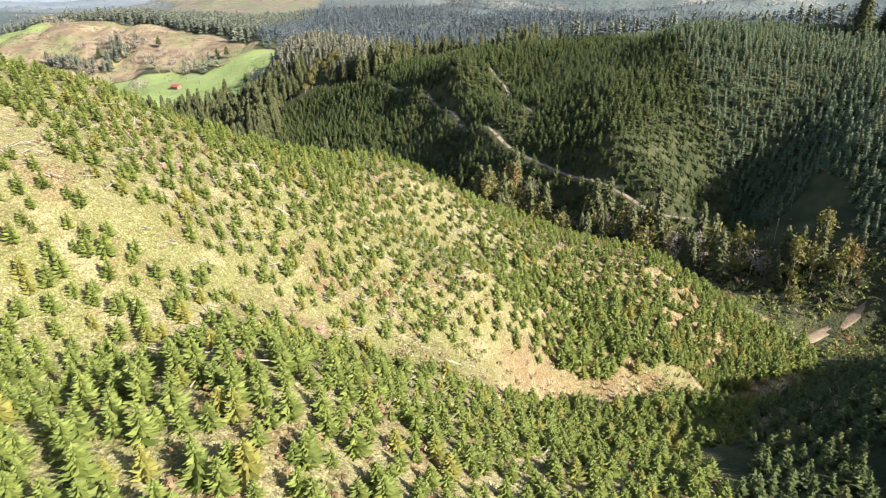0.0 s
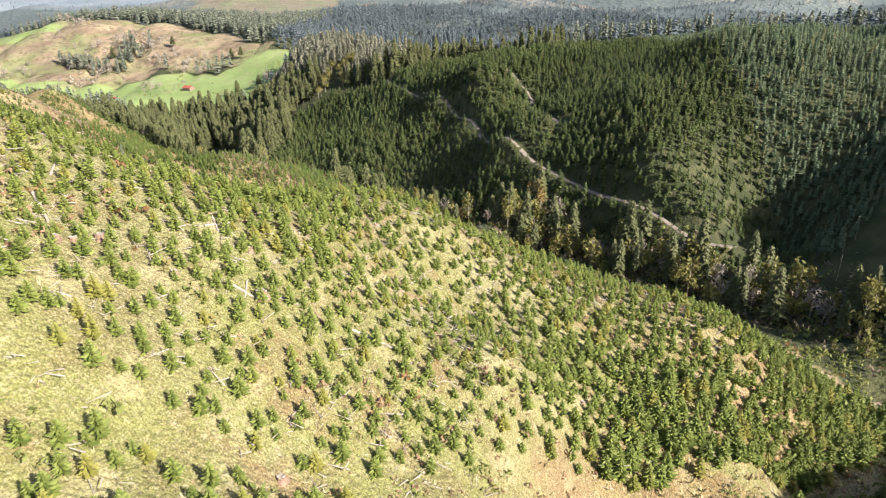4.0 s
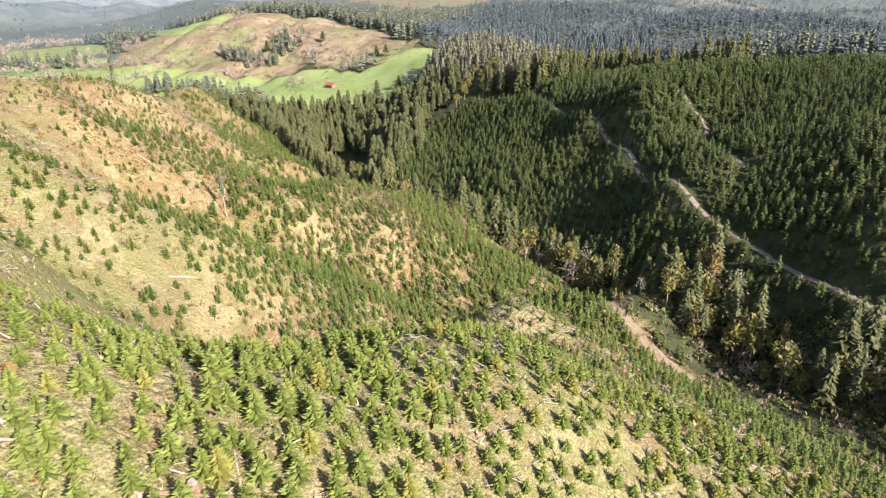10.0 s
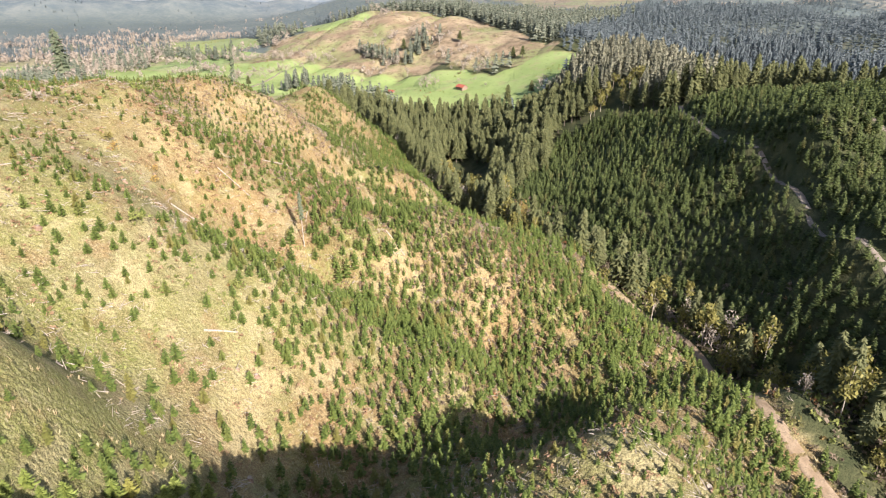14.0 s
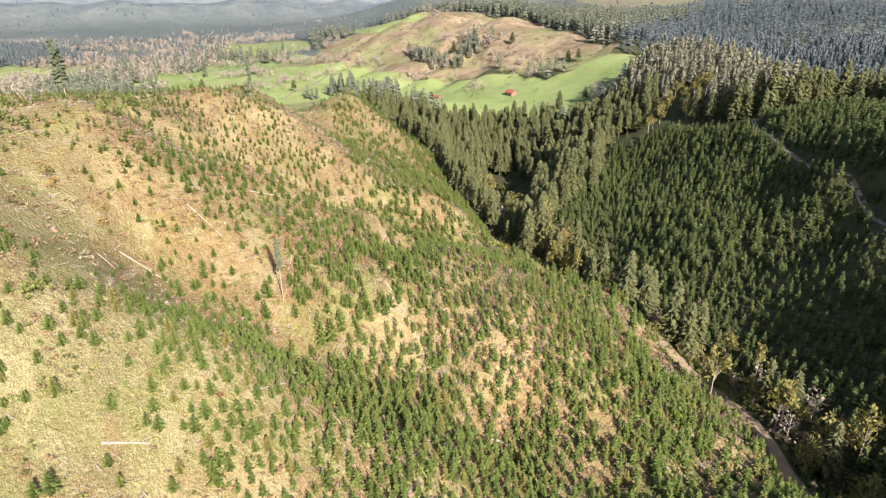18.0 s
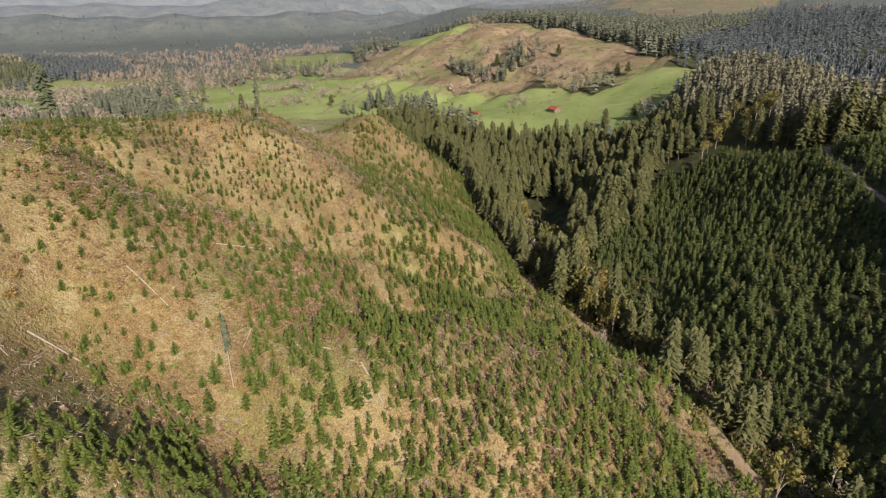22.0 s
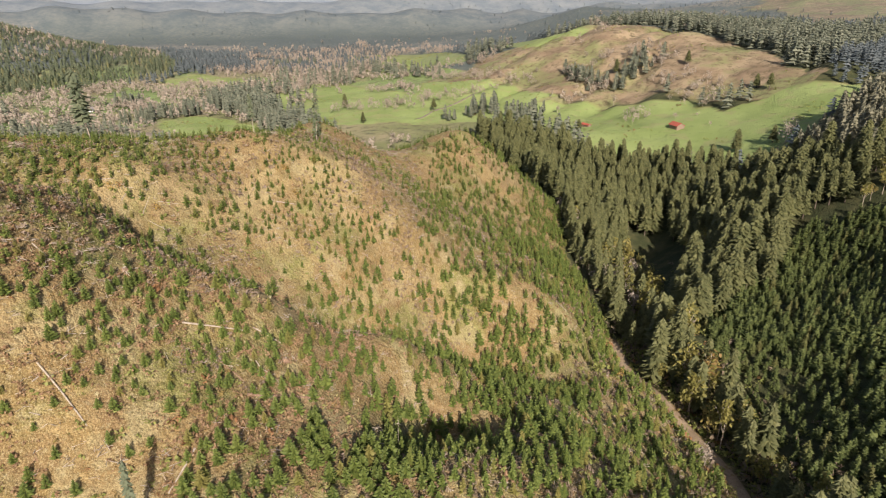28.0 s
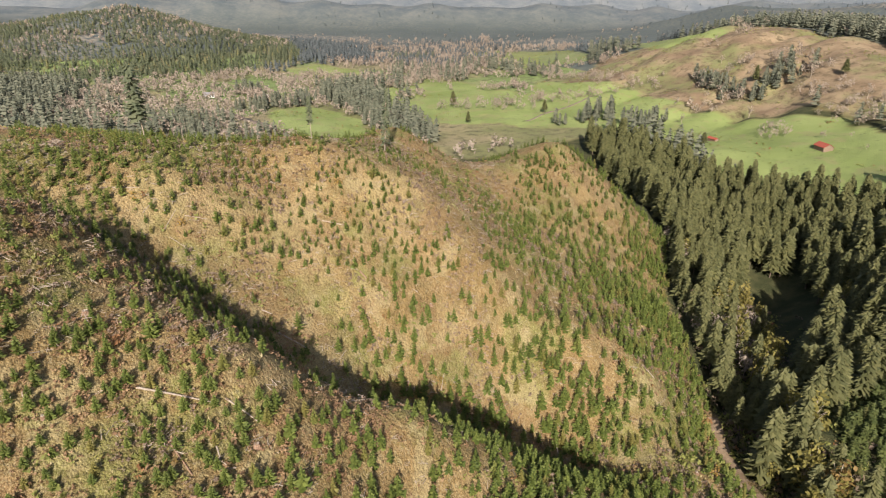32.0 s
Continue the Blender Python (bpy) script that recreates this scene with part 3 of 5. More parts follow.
def build_ground():
    xs = steps(-330, 200, 2.5, ([(-900, 7)], [(360, 5)]))
    ys = steps(-20, 540, 2.5, ([(-100, 10)], [(1000, 6)]))
    ys = ys[ys > -1500]
    gx, gy = np.meshgrid(xs, ys)
    x, y = gx.ravel(), gy.ravel()
    z = height(x, y)
    nx, ny = len(xs), len(ys)
    i = (np.arange(ny - 1)[:, None] * nx + np.arange(nx - 1)[None, :]).ravel()
    me = mesh_from("ground", np.c_[x, y, z], np.c_[i, i + 1, i + nx + 1, i + nx], [M_GROUND], smooth=True)
    clear = inside(x, y, CLEARCUT, 3)
    tan = inside(x, y, TAN_HILL, 20)
    field = in_fields(x, y)
    valley = (x < -480) & (y > 150) & (raw_height(x, y) < -88)
    cut = inside(x, y, CUT_HILLS, 40)
    # Weights for the painted haze: they grow with distance and dull far fields.
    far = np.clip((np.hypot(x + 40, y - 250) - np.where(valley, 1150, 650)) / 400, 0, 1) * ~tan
    for key, val in (("woods", ~clear & ~tan & ~field & ~valley), ("tan", tan | cut), ("vale", valley & ~field & ~tan), ("pasture", field * (1 - 0.55 * np.clip((np.hypot(x, y) - 1100) / 900, 0, 1))), ("remote", far * np.where(field, 0.25, 1) * np.where(cut, 0.35, 1)), ("far_haze", np.clip((np.hypot(x + 40, y - 250) - 2420) / 2100, 0, 1))):
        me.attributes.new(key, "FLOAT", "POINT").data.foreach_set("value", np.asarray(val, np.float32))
    russet = np.maximum(np.clip((-x - 70) / 50, 0, 1) * np.clip((y - 195) / 50, 0, 1), np.clip((-z - 56) / 16, 0, 1) * clear)
    me.attributes.new("russet", "FLOAT", "POINT").data.foreach_set("value", np.asarray(russet, np.float32))
    tagged(new("ground", me), "hilly ground with dry straw grass, forest floor and green pasture", "ground", kind="structure")


build_ground()


def build_road(name, label, surface):
    rp, rz, half = ROADS[name]
    d = np.gradient(rp, axis=0)
    d /= np.hypot(d[:, 0], d[:, 1])[:, None]
    side = np.c_[d[:, 1], -d[:, 0]]
    rows = []
    for k, lift in ((-1.0, -0.25), (-0.88, 0.1), (-0.45, 0.07), (0, 0.16), (0.45, 0.07), (0.88, 0.1), (1.0, -0.25)):
        wob = half * (1 + 0.12 * (grit(rp[:, 0] * 1.0, rp[:, 1], 9) - 0.5))
        rows.append(np.c_[rp + side * (wob * k)[:, None], rz + lift])
    v = np.concatenate(rows)
    n = len(rp)
    i = (np.arange(6)[:, None] * n + np.arange(n - 1)[None, :]).ravel()
    tagged(new("road", mesh_from("road", v, np.c_[i, i + 1, i + n + 1, i + n], [surface], smooth=True)), label, "road", kind="structure")


build_road("low", "pale gravel logging road along the foot of the slope", M_DIRT)
build_road("upper", "pale gravel logging road through the young fir plantation", M_ROAD)
build_road("fork", "narrow dirt side track between young firs", M_ROAD)

# ---- plants ----
rng = np.random.default_rng(11)


def boughs(count, start, top, wide, rise, seed, skew=0.8, broad=0.22, single=False):
    """A conifer's crown of unit height: narrow sprays wound up the stem, thinning to a leader."""
    r = np.random.default_rng(seed)
    v, f = [], []
    for k in range(count):
        h = start + (top - start) * ((k + r.uniform(0.1, 0.9)) / count) ** 0.9
        l = wide * (1 - (h - start) / (1.04 - start)) ** skew * r.uniform(0.62, 1.22) + 0.015
        a = k * 2.39996 + r.uniform(-0.5, 0.5)
        ca, sa, w, tilt = math.cos(a), math.sin(a), l * broad * r.uniform(0.75, 1.3) + 0.008, r.uniform(-0.5, 0.5)
        tip = (ca * l, sa * l, h + rise * l * r.uniform(0.4, 1.5))
        m, zm = 0.52 * l, h + rise * l * 0.3
        left = (ca * m - sa * w, sa * m + ca * w, zm - 0.3 * w + tilt * w)
        right = (ca * m + sa * w, sa * m - ca * w, zm - 0.3 * w - tilt * w)
        n = len(v)
        if single:
            v += [(0, 0, h + 0.05), left, (right[0] * 1.5, right[1] * 1.5, tip[2])]
            f += [(n, n + 1, n + 2)]
        else:
            v += [(0, 0, h + 0.03), left, tip, right]
            f += [(n, n + 1, n + 2), (n, n + 2, n + 3)]
    n = len(v)
    w = wide * 0.1
    v += [(w, 0, top - 0.06), (-w * 0.5, w * 0.87, top - 0.06), (-w * 0.5, -w * 0.87, top - 0.06), (0, 0, 1.0)]
    f += [(n, n + 1, n + 3), (n + 1, n + 2, n + 3), (n + 2, n, n + 3)]
    return np.array(v, float), np.array(f, int)


def stick(r0, r1, z0, z1, sides=5, lean=(0, 0)):
    a = np.arange(sides) * 2 * math.pi / sides
    lo = np.c_[np.cos(a) * r0, np.sin(a) * r0, np.full(sides, z0)]
    hi = np.c_[np.cos(a) * r1 + lean[0], np.sin(a) * r1 + lean[1], np.full(sides, z1)]
    i = np.arange(sides)
    j = (i + 1) % sides
    f = np.concatenate([np.c_[i, j, j + sides], np.c_[i, j + sides, i + sides]])
    return np.r_[lo, hi], f


def clumps(count, seed, centre=(0, 0, 0.62), size=(0.34, 0.34, 0.38), leaf=0.11, lobes=7):
    """A broad crown of unit height: leaf sprays on lobes, with gaps."""
    r = np.random.default_rng(seed)
    lob = [(np.array(centre) + r.uniform(-1, 1, 3) * np.array(size) * 0.62, r.uniform(0.35, 0.6)) for _ in range(lobes)]
    v, f = [], []
    for _ in range(count):
        c, s = lob[r.integers(lobes)]
        d = r.normal(size=3)
        d /= np.linalg.norm(d)
        p = c + d * np.array(size) * s * r.uniform(0.55, 1.05)
        a, b = r.normal(size=3), r.normal(size=3)
        a = a / np.linalg.norm(a) * leaf * r.uniform(0.6, 1.3)
        b = b / np.linalg.norm(b) * leaf * r.uniform(0.5, 1.0)
        n = len(v)
        v += [p - a, p - b * 0.8, p + a, p + b]
        f += [(n, n + 1, n + 2), (n, n + 2, n + 3)]
    return np.array(v, float), np.array(f, int)


def limbs(seed, count=6, r0=0.022, spread_w=0.3, z0=0.25, z1=0.8):
    """Trunk and rising limbs of a broadleaf tree of unit height."""
    r = np.random.default_rng(seed)
    v, f = stick(r0, r0 * 0.4, -0.04, z1, 5)
    vs, fs, n = [v], [f], len(v)
    for k in range(count):
        a, h = 6.28 * k / count + r.uniform(-0.4, 0.4), r.uniform(z0, 0.55)
        tip = np.array([math.cos(a) * spread_w * r.uniform(0.6, 1), math.sin(a) * spread_w * r.uniform(0.6, 1), h + r.uniform(0.2, 0.4)])
        v, f = stick(r0 * 0.5, r0 * 0.15, 0, 1, 3)
        v = np.c_[v[:, :2] + v[:, 2:] * tip[None, :2], h + v[:, 2] * (tip[2] - h)]
        vs.append(v), fs.append(f + n)
        n += len(v)
    return np.concatenate(vs), np.concatenate(fs)


def scatter(name, shapes, x, y, size, mats, label, category, sink=0.05, wide=None, tint=None):
    """Many plants in one mesh. shapes: a list of plants, each a list of (verts, faces, material slot)."""
    n = len(x)
    z = height(x, y) - sink
    turn = rng.uniform(0, 6.283, n)
    wide = np.ones(n) if wide is None else wide
    tint = rng.random(n) if tint is None else tint
    pick = rng.integers(0, len(shapes), n)
    V, F, T, S = [], [], [], []
    base = 0
    for s, pieces in enumerate(shapes):
        k = np.nonzero(pick == s)[0]
        if len(k) == 0:
            continue
        for v, f, slot in pieces:
            c, sn = np.cos(turn[k])[:, None], np.sin(turn[k])[:, None]
            w = (size[k] * wide[k])[:, None]
            px = (v[None, :, 0] * c - v[None, :, 1] * sn) * w + x[k][:, None]
            py = (v[None, :, 0] * sn + v[None, :, 1] * c) * w + y[k][:, None]
            pz = v[None, :, 2] * size[k][:, None] + z[k][:, None]
            V.append(np.stack([px, py, pz], -1).reshape(-1, 3))
            F.append((f[None] + (np.arange(len(k)) * len(v))[:, None, None]).reshape(-1, 3) + base)
            T.append(np.repeat(tint[k], len(v)))
            S.append(np.full(len(f) * len(k), slot))
            base += len(v) * len(k)
    me = mesh_from(name, np.concatenate(V), np.concatenate(F), mats, np.concatenate(T), mat_index=np.concatenate(S))
    return tagged(new(name, me), label, category, kind="stuff")


def jitter_grid(x0, x1, y0, y1, step, loose=0.35):
    gx, gy = np.meshgrid(np.arange(x0, x1, step, dtype=float), np.arange(y0, y1, step, dtype=float))
    gx[1::2] += step / 2
    n = gx.size
    x, y = gx.ravel() + rng.uniform(-loose, loose, n) * step, gy.ravel() + rng.uniform(-loose, loose, n) * step
    ok = inside(x, y, VIEW)
    return x[ok], y[ok]


def off_road(x, y, gap):
    ok = np.ones(len(x), bool)
    for name in ROADS:
        ok &= near_road(x, y, name)[0] > ROADS[name][2] + gap
    return ok


SAPLING_SHAPES = [[(*boughs(112, 0.03, 0.93, 0.45, 0.16, s, 0.86, 0.165), 0), (*stick(0.022, 0.008, -0.05, 0.9, 4), 1)] for s in (1, 2, 3, 4)]
SLIM_SHAPES = [[(*boughs(44, 0.04, 0.94, 0.32, 0.05, s, 0.78, 0.34), 0)] for s in (5, 6, 7, 8)]
YOUNG_SHAPES = [[(*boughs(50, 0.05, 0.94, 0.30, 0.0, s, 0.72, 0.34), 0)] for s in (11, 12, 13, 14)]
YOUNG_FAR_SHAPES = [[(*boughs(46, 0.06, 0.93, 0.29, 0.0, s, 0.8, 0.48, True), 0)] for s in (15, 16, 17)]
FIR_SHAPES = [[(*boughs(235, st, 0.96, 0.175, -0.32, s, 0.66, 0.165), 0), (*stick(0.016, 0.004, -0.02, 0.95, 5), 1)] for s, st in ((21, 0.12), (22, 0.22), (23, 0.30), (24, 0.16))]
MIDFIR_SHAPES = [[(*boughs(66, 0.14, 0.94, 0.18, -0.25, s, 0.65, 0.40, True), 0), (*stick(0.014, 0.004, -0.02, 0.5, 3), 1)] for s in (25, 26, 27)]
FAR_SHAPES = [[(*boughs(30, 0.1, 0.92, 0.19, -0.3, s, 0.7, 0.55, True), 0)] for s in (31, 32, 33)]
BROAD_SHAPES = [[(*clumps(170, s, leaf=0.06, lobes=9), 0), (*limbs(s), 1)] for s in (41, 42, 43)]
TALL_SHAPES = [[(*clumps(190, s, (0, 0, 0.66), (0.2, 0.2, 0.36), 0.042, 11), 0), (*limbs(s, 7, 0.013, 0.15, 0.3, 0.9), 1)] for s in (44, 45, 46)]
BARE_SHAPES = [[(*clumps(110, s, leaf=0.05, lobes=10), 0), (*limbs(s, 9), 1)] for s in (51, 52, 53)]
FARBROAD_SHAPES = [[(*clumps(26, s, (0, 0, 0.5), (0.42, 0.42, 0.45), 0.13, 6), 0)] for s in (61, 62, 63)]
SHRUB_SHAPES = [[(*clumps(12, s, (0, 0, 0.4), (0.6, 0.6, 0.45), 0.21, 5), 0)] for s in (71, 72, 73)]

# the stretch of slope where each sapling is a thing of its own
CLOSE_SLOPE = (-34, 8, 84, 128)


CREST_STAND = [(-214, 262), (-190, 268), (-165, 274), (-140, 286), (-105, 318), (-80, 345), (-118, 356), (-150, 332), (-180, 302), (-214, 284)]


KNOB_STAND = [(36, 60), (48, 78), (62, 100), (84, 120), (112, 140), (150, 140), (170, 80), (120, 34), (40, 34)]


def sapling_places():
    x, y = jitter_grid(-330, 118, 0, 520, 2.35, 0.36)
    ok = inside(x, y, CLEARCUT, 2) & off_road(x, y, 1.0) & ~inside(x, y, KNOB_STAND, 3)
    for bed, half in ((GULLY_1[:4], 2.0), (GULLY_1[3:], 3.6), (GULLY_2A[:4], 3.6), (GULLY_3[2:], 2.6)):
        line = curve_points([p[:2] for p in bed], 2.0)
        gap = np.sqrt(((x[:, None] - line[None, :, 0]) ** 2 + (y[:, None] - line[None, :, 1]) ** 2).min(1))
        ok &= gap > half * (0.5 + grit(x, y, 9))
    x, y = x[ok], y[ok]
    z = height(x, y)
    clump = grit(x, y, 13) * 0.5 + grit(x + 50, y, 37) * 0.5
    crest = inside(x, y, CREST_STAND, 5)
    dens = np.clip((-z - 22) / 60, 0.0, 1) * 0.6 + 0.20
    dens = np.where((x < -150) & (y > 300), np.clip((-z - 60) / 60, 0, 1) * 0.4 + np.where(x > -262, 0.5, 0.4), dens)
    near = (y < 165) & (x > -80)
    dens = np.where(near, 1.04, dens * 0.84)
    low_band = (z < -60) & (x > -150) & ~near
    dens = np.where(low_band, 0.60, dens)
    lobe = (x > -64) & (x < 4) & (y > 138) & (y < 255)
    dens = np.where(lobe, 0.70, dens)
    top = (x > -190) & (x < -105) & (y > 244) & (y < 292)
    dens = np.where(top, 0.40, dens)
    brow = (x < -205) & (y > 250) & (y < 370) & (z > -50)
    dens = np.where(brow, 0.5, dens)
    dens = np.where((x > -300) & (x < -150) & (y > 335), np.maximum(dens, 0.47), dens)
    for spur in (SPUR_A2, SPUR_B_NORTH):
        line = curve_points([p[:2] for p in spur], 2.0)
        gap = np.sqrt(((x[:, None] - line[None, :, 0]) ** 2 + (y[:, None] - line[None, :, 1]) ** 2).min(1))
        dens = np.where(gap < (8 if spur is SPUR_A2 else 6), np.maximum(dens, 0.85), dens)
    dens = np.where(crest, 0.62, dens)
    keep = rng.random(len(x)) < np.clip(dens + (0.5 - clump) * np.where(near, 0.7, np.where(low_band, 1.5, 1.4)), 0.03, 1)
    upper = (x > -140) & (x < -92) & (y > 160) & (y < 220)
    big = np.where(top | brow | upper, 1.3, 1.0)[keep]
    x, y, z, stand, crest = x[keep], y[keep], z[keep], crest[keep], (crest | lobe)[keep]
    low = np.clip((-z - 45) / 45, 0, 1)
    size = big * rng.uniform(1.4, 2.7, len(x)) * (1 + 0.65 * low) * (0.75 + 0.5 * grit(x, y, 30)) * np.where(stand, 1.1, 1.0) * np.where((y < 165) & (x > -80), 1.12, 1.0) * np.where((x < -150) & (y > 300), 1.06, 1.0) * np.where(low > 0.45, 1.2, 1.0)
    wide = np.where((low > 0.5) | crest, 0.95, 1.0) * rng.uniform(0.85, 1.15, len(x))
    return x, y, z, size, wide


SAPLINGS = sapling_places()


def plant_clearcut():
    x, y, z, size, wide = SAPLINGS
    x0, x1, y0, y1 = CLOSE_SLOPE
    close = (x > x0) & (x < x1) & (y > y0) & (y < y1)
    full = ~close & (x > -75) & (y < 165)
    spur = ~close & (x > -170) & (x < -85) & (y > 180) & (y < 290) & (z > -66)
    slim = ~close & ~full & ~spur
    scatter("spur_saplings", SAPLING_SHAPES, x[spur], y[spur], size[spur], [M_YOUNGFIR, M_BARK], "bushy green young firs on the upper spurs", "saplings", wide=wide[spur] * 0.9)
    scatter("saplings", SAPLING_SHAPES, x[full], y[full], size[full], [M_SAPLING, M_BARK], "young bright green fir saplings planted over the cut slope", "saplings", wide=wide[full])
    scatter("low_slope_saplings", SLIM_SHAPES, x[slim], y[slim], size[slim], [M_YOUNGFIR], "green young firs over the farther cut slopes", "saplings", wide=wide[slim])
    return x[close], y[close], size[close]


def plant_plantation():
    x, y = jitter_grid(-160, 400, -60, 560, 3.15, 0.42)
    ok = inside(x, y, PLANTATION, 4) & off_road(x, y, 1.6) & (grit(x, y, 17) * 0.5 + grit(x, y + 40, 55) * 0.5 < 0.86)
    x, y = x[ok], y[ok]
    size = rng.uniform(3.4, 6.6, len(x)) * (0.72 + 0.56 * grit(x, y, 35))
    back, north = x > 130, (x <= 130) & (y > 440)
    near = ~back & ~north
    scatter("plantation_firs", YOUNG_SHAPES, x[near], y[near], size[near], [M_PLANTATION], "dense dark green young firs on the facing slope", "young firs")
    kx, ky = jitter_grid(32, 175, 30, 145, 2.5, 0.4)
    ok = inside(kx, ky, KNOB_STAND, 3) & off_road(kx, ky, 1.6)
    scatter("knob_firs", SLIM_SHAPES, kx[ok], ky[ok], rng.uniform(2.6, 4.4, ok.sum()), [M_PLANTATION], "close-set dark young firs on the shaded knob", "young firs", wide=np.full(ok.sum(), 1.15))
    # The back of the slope takes the haze-paled needles.
    scatter("upper_plantation_firs", YOUNG_FAR_SHAPES, x[back], y[back], size[back] * 1.15, [M_HAZYUPLAND], "dense young firs on the upper facing slope, paled for haze", "young firs")
    scatter("north_plantation_firs", YOUNG_FAR_SHAPES, x[north], y[north], size[north] * 1.15, [M_PLANTATION], "close-set dark green young firs above the creek", "young firs", wide=np.full(north.sum(), 1.25))


ROUND_HILL = [(-40, 560), (-110, 562), (-190, 640), (-205, 700), (-195, 780), (-160, 800), (-100, 740), (-45, 640)]
RAVINE = [(-172, 458), (-196, 476), (-224, 520), (-246, 562), (-226, 574), (-200, 545), (-180, 510), (-166, 478)]


def plant_forest():
    x, y = jitter_grid(-480, 370, 430, 970, 6.4, 0.45)
    ok = inside(x, y, MATURE, 5) & off_road(x, y, 3) & ~inside(x, y, RAVINE, 4)
    x, y = x[ok], y[ok]
    gap = grit(x, y, 19) * 0.6 + grit(x + 9, y, 50) * 0.4
    x, y, gap = x[gap < 0.90], y[gap < 0.90], gap[gap < 0.90]
    size = rng.uniform(15, 27, len(x)) * (1.25 - 0.55 * gap)
    edge = (y < 600) & (x < -90) & (gap > 0.76)
    scatter("forest_broadleaf_trees", TALL_SHAPES, x[edge], y[edge], size[edge] * 0.62, [M_YELLOW, M_PALEBARK], "yellow-green broadleaf trees among the firs", "trees", wide=np.full(edge.sum(), 1.3))
    x, y, size = x[~edge], y[~edge], size[~edge]
    near = (y < 660) & (x < 80) & ~inside(x, y, ROUND_HILL, 10)
    scatter("fir_forest", FIR_SHAPES, x[near], y[near], size[near], [M_FIR, M_BARK], "tall olive green mature fir forest in the valley", "firs", wide=rng.uniform(0.95, 1.35, near.sum()))
    round_hill = inside(x, y, ROUND_HILL, 10)
    behind = ~near & ~round_hill & (y > 640) & (x > -190)
    near |= behind | round_hill
    scatter("round_hill_firs", MIDFIR_SHAPES, x[round_hill], y[round_hill], size[round_hill], [M_OLIVE, M_BARK], "olive brown mature firs on the rounded hill by the pasture", "firs")
    scatter("hilltop_fir_forest", MIDFIR_SHAPES, x[behind], y[behind], size[behind], [M_HAZYFARFIR, M_BARK], "mature fir forest on the slope beyond, tinted blue for haze", "firs")
    scatter("upper_fir_forest", MIDFIR_SHAPES, x[~near], y[~near], size[~near], [M_HAZYHILLFIR, M_BARK], "tall olive green mature fir forest on the hill behind", "firs")


VALLEY_WOODS = [
    [(-719, 373), (-600, 420), (-440, 400), (-420, 330), (-560, 290), (-679, 293)],
    [(-940, 590), (-1130, 870), (-1000, 900), (-860, 775), (-745, 645), (-766, 550)],
    [(-720, 190), (-940, 225), (-1020, 304), (-900, 340), (-690, 300), (-640, 230)],
    [(-1150, 700), (-1500, 900), (-1600, 1300), (-1150, 1080), (-1000, 900)],
]
VALLEY_FIRS = [
    [(-888, 542), (-900, 600), (-643, 566), (-545, 545), (-525, 485), (-590, 512), (-690, 525)],
    [(-990, 170), (-1060, 240), (-880, 262), (-740, 190), (-860, 150)],
    [(-1560, 700), (-1250, 640), (-1180, 760), (-1500, 860)],
    [(-800, 1080), (-640, 1090), (-540, 1075), (-420, 1000), (-320, 940), (-180, 880), (-100, 900), (-160, 1010), (-420, 1140), (-800, 1250)],
]


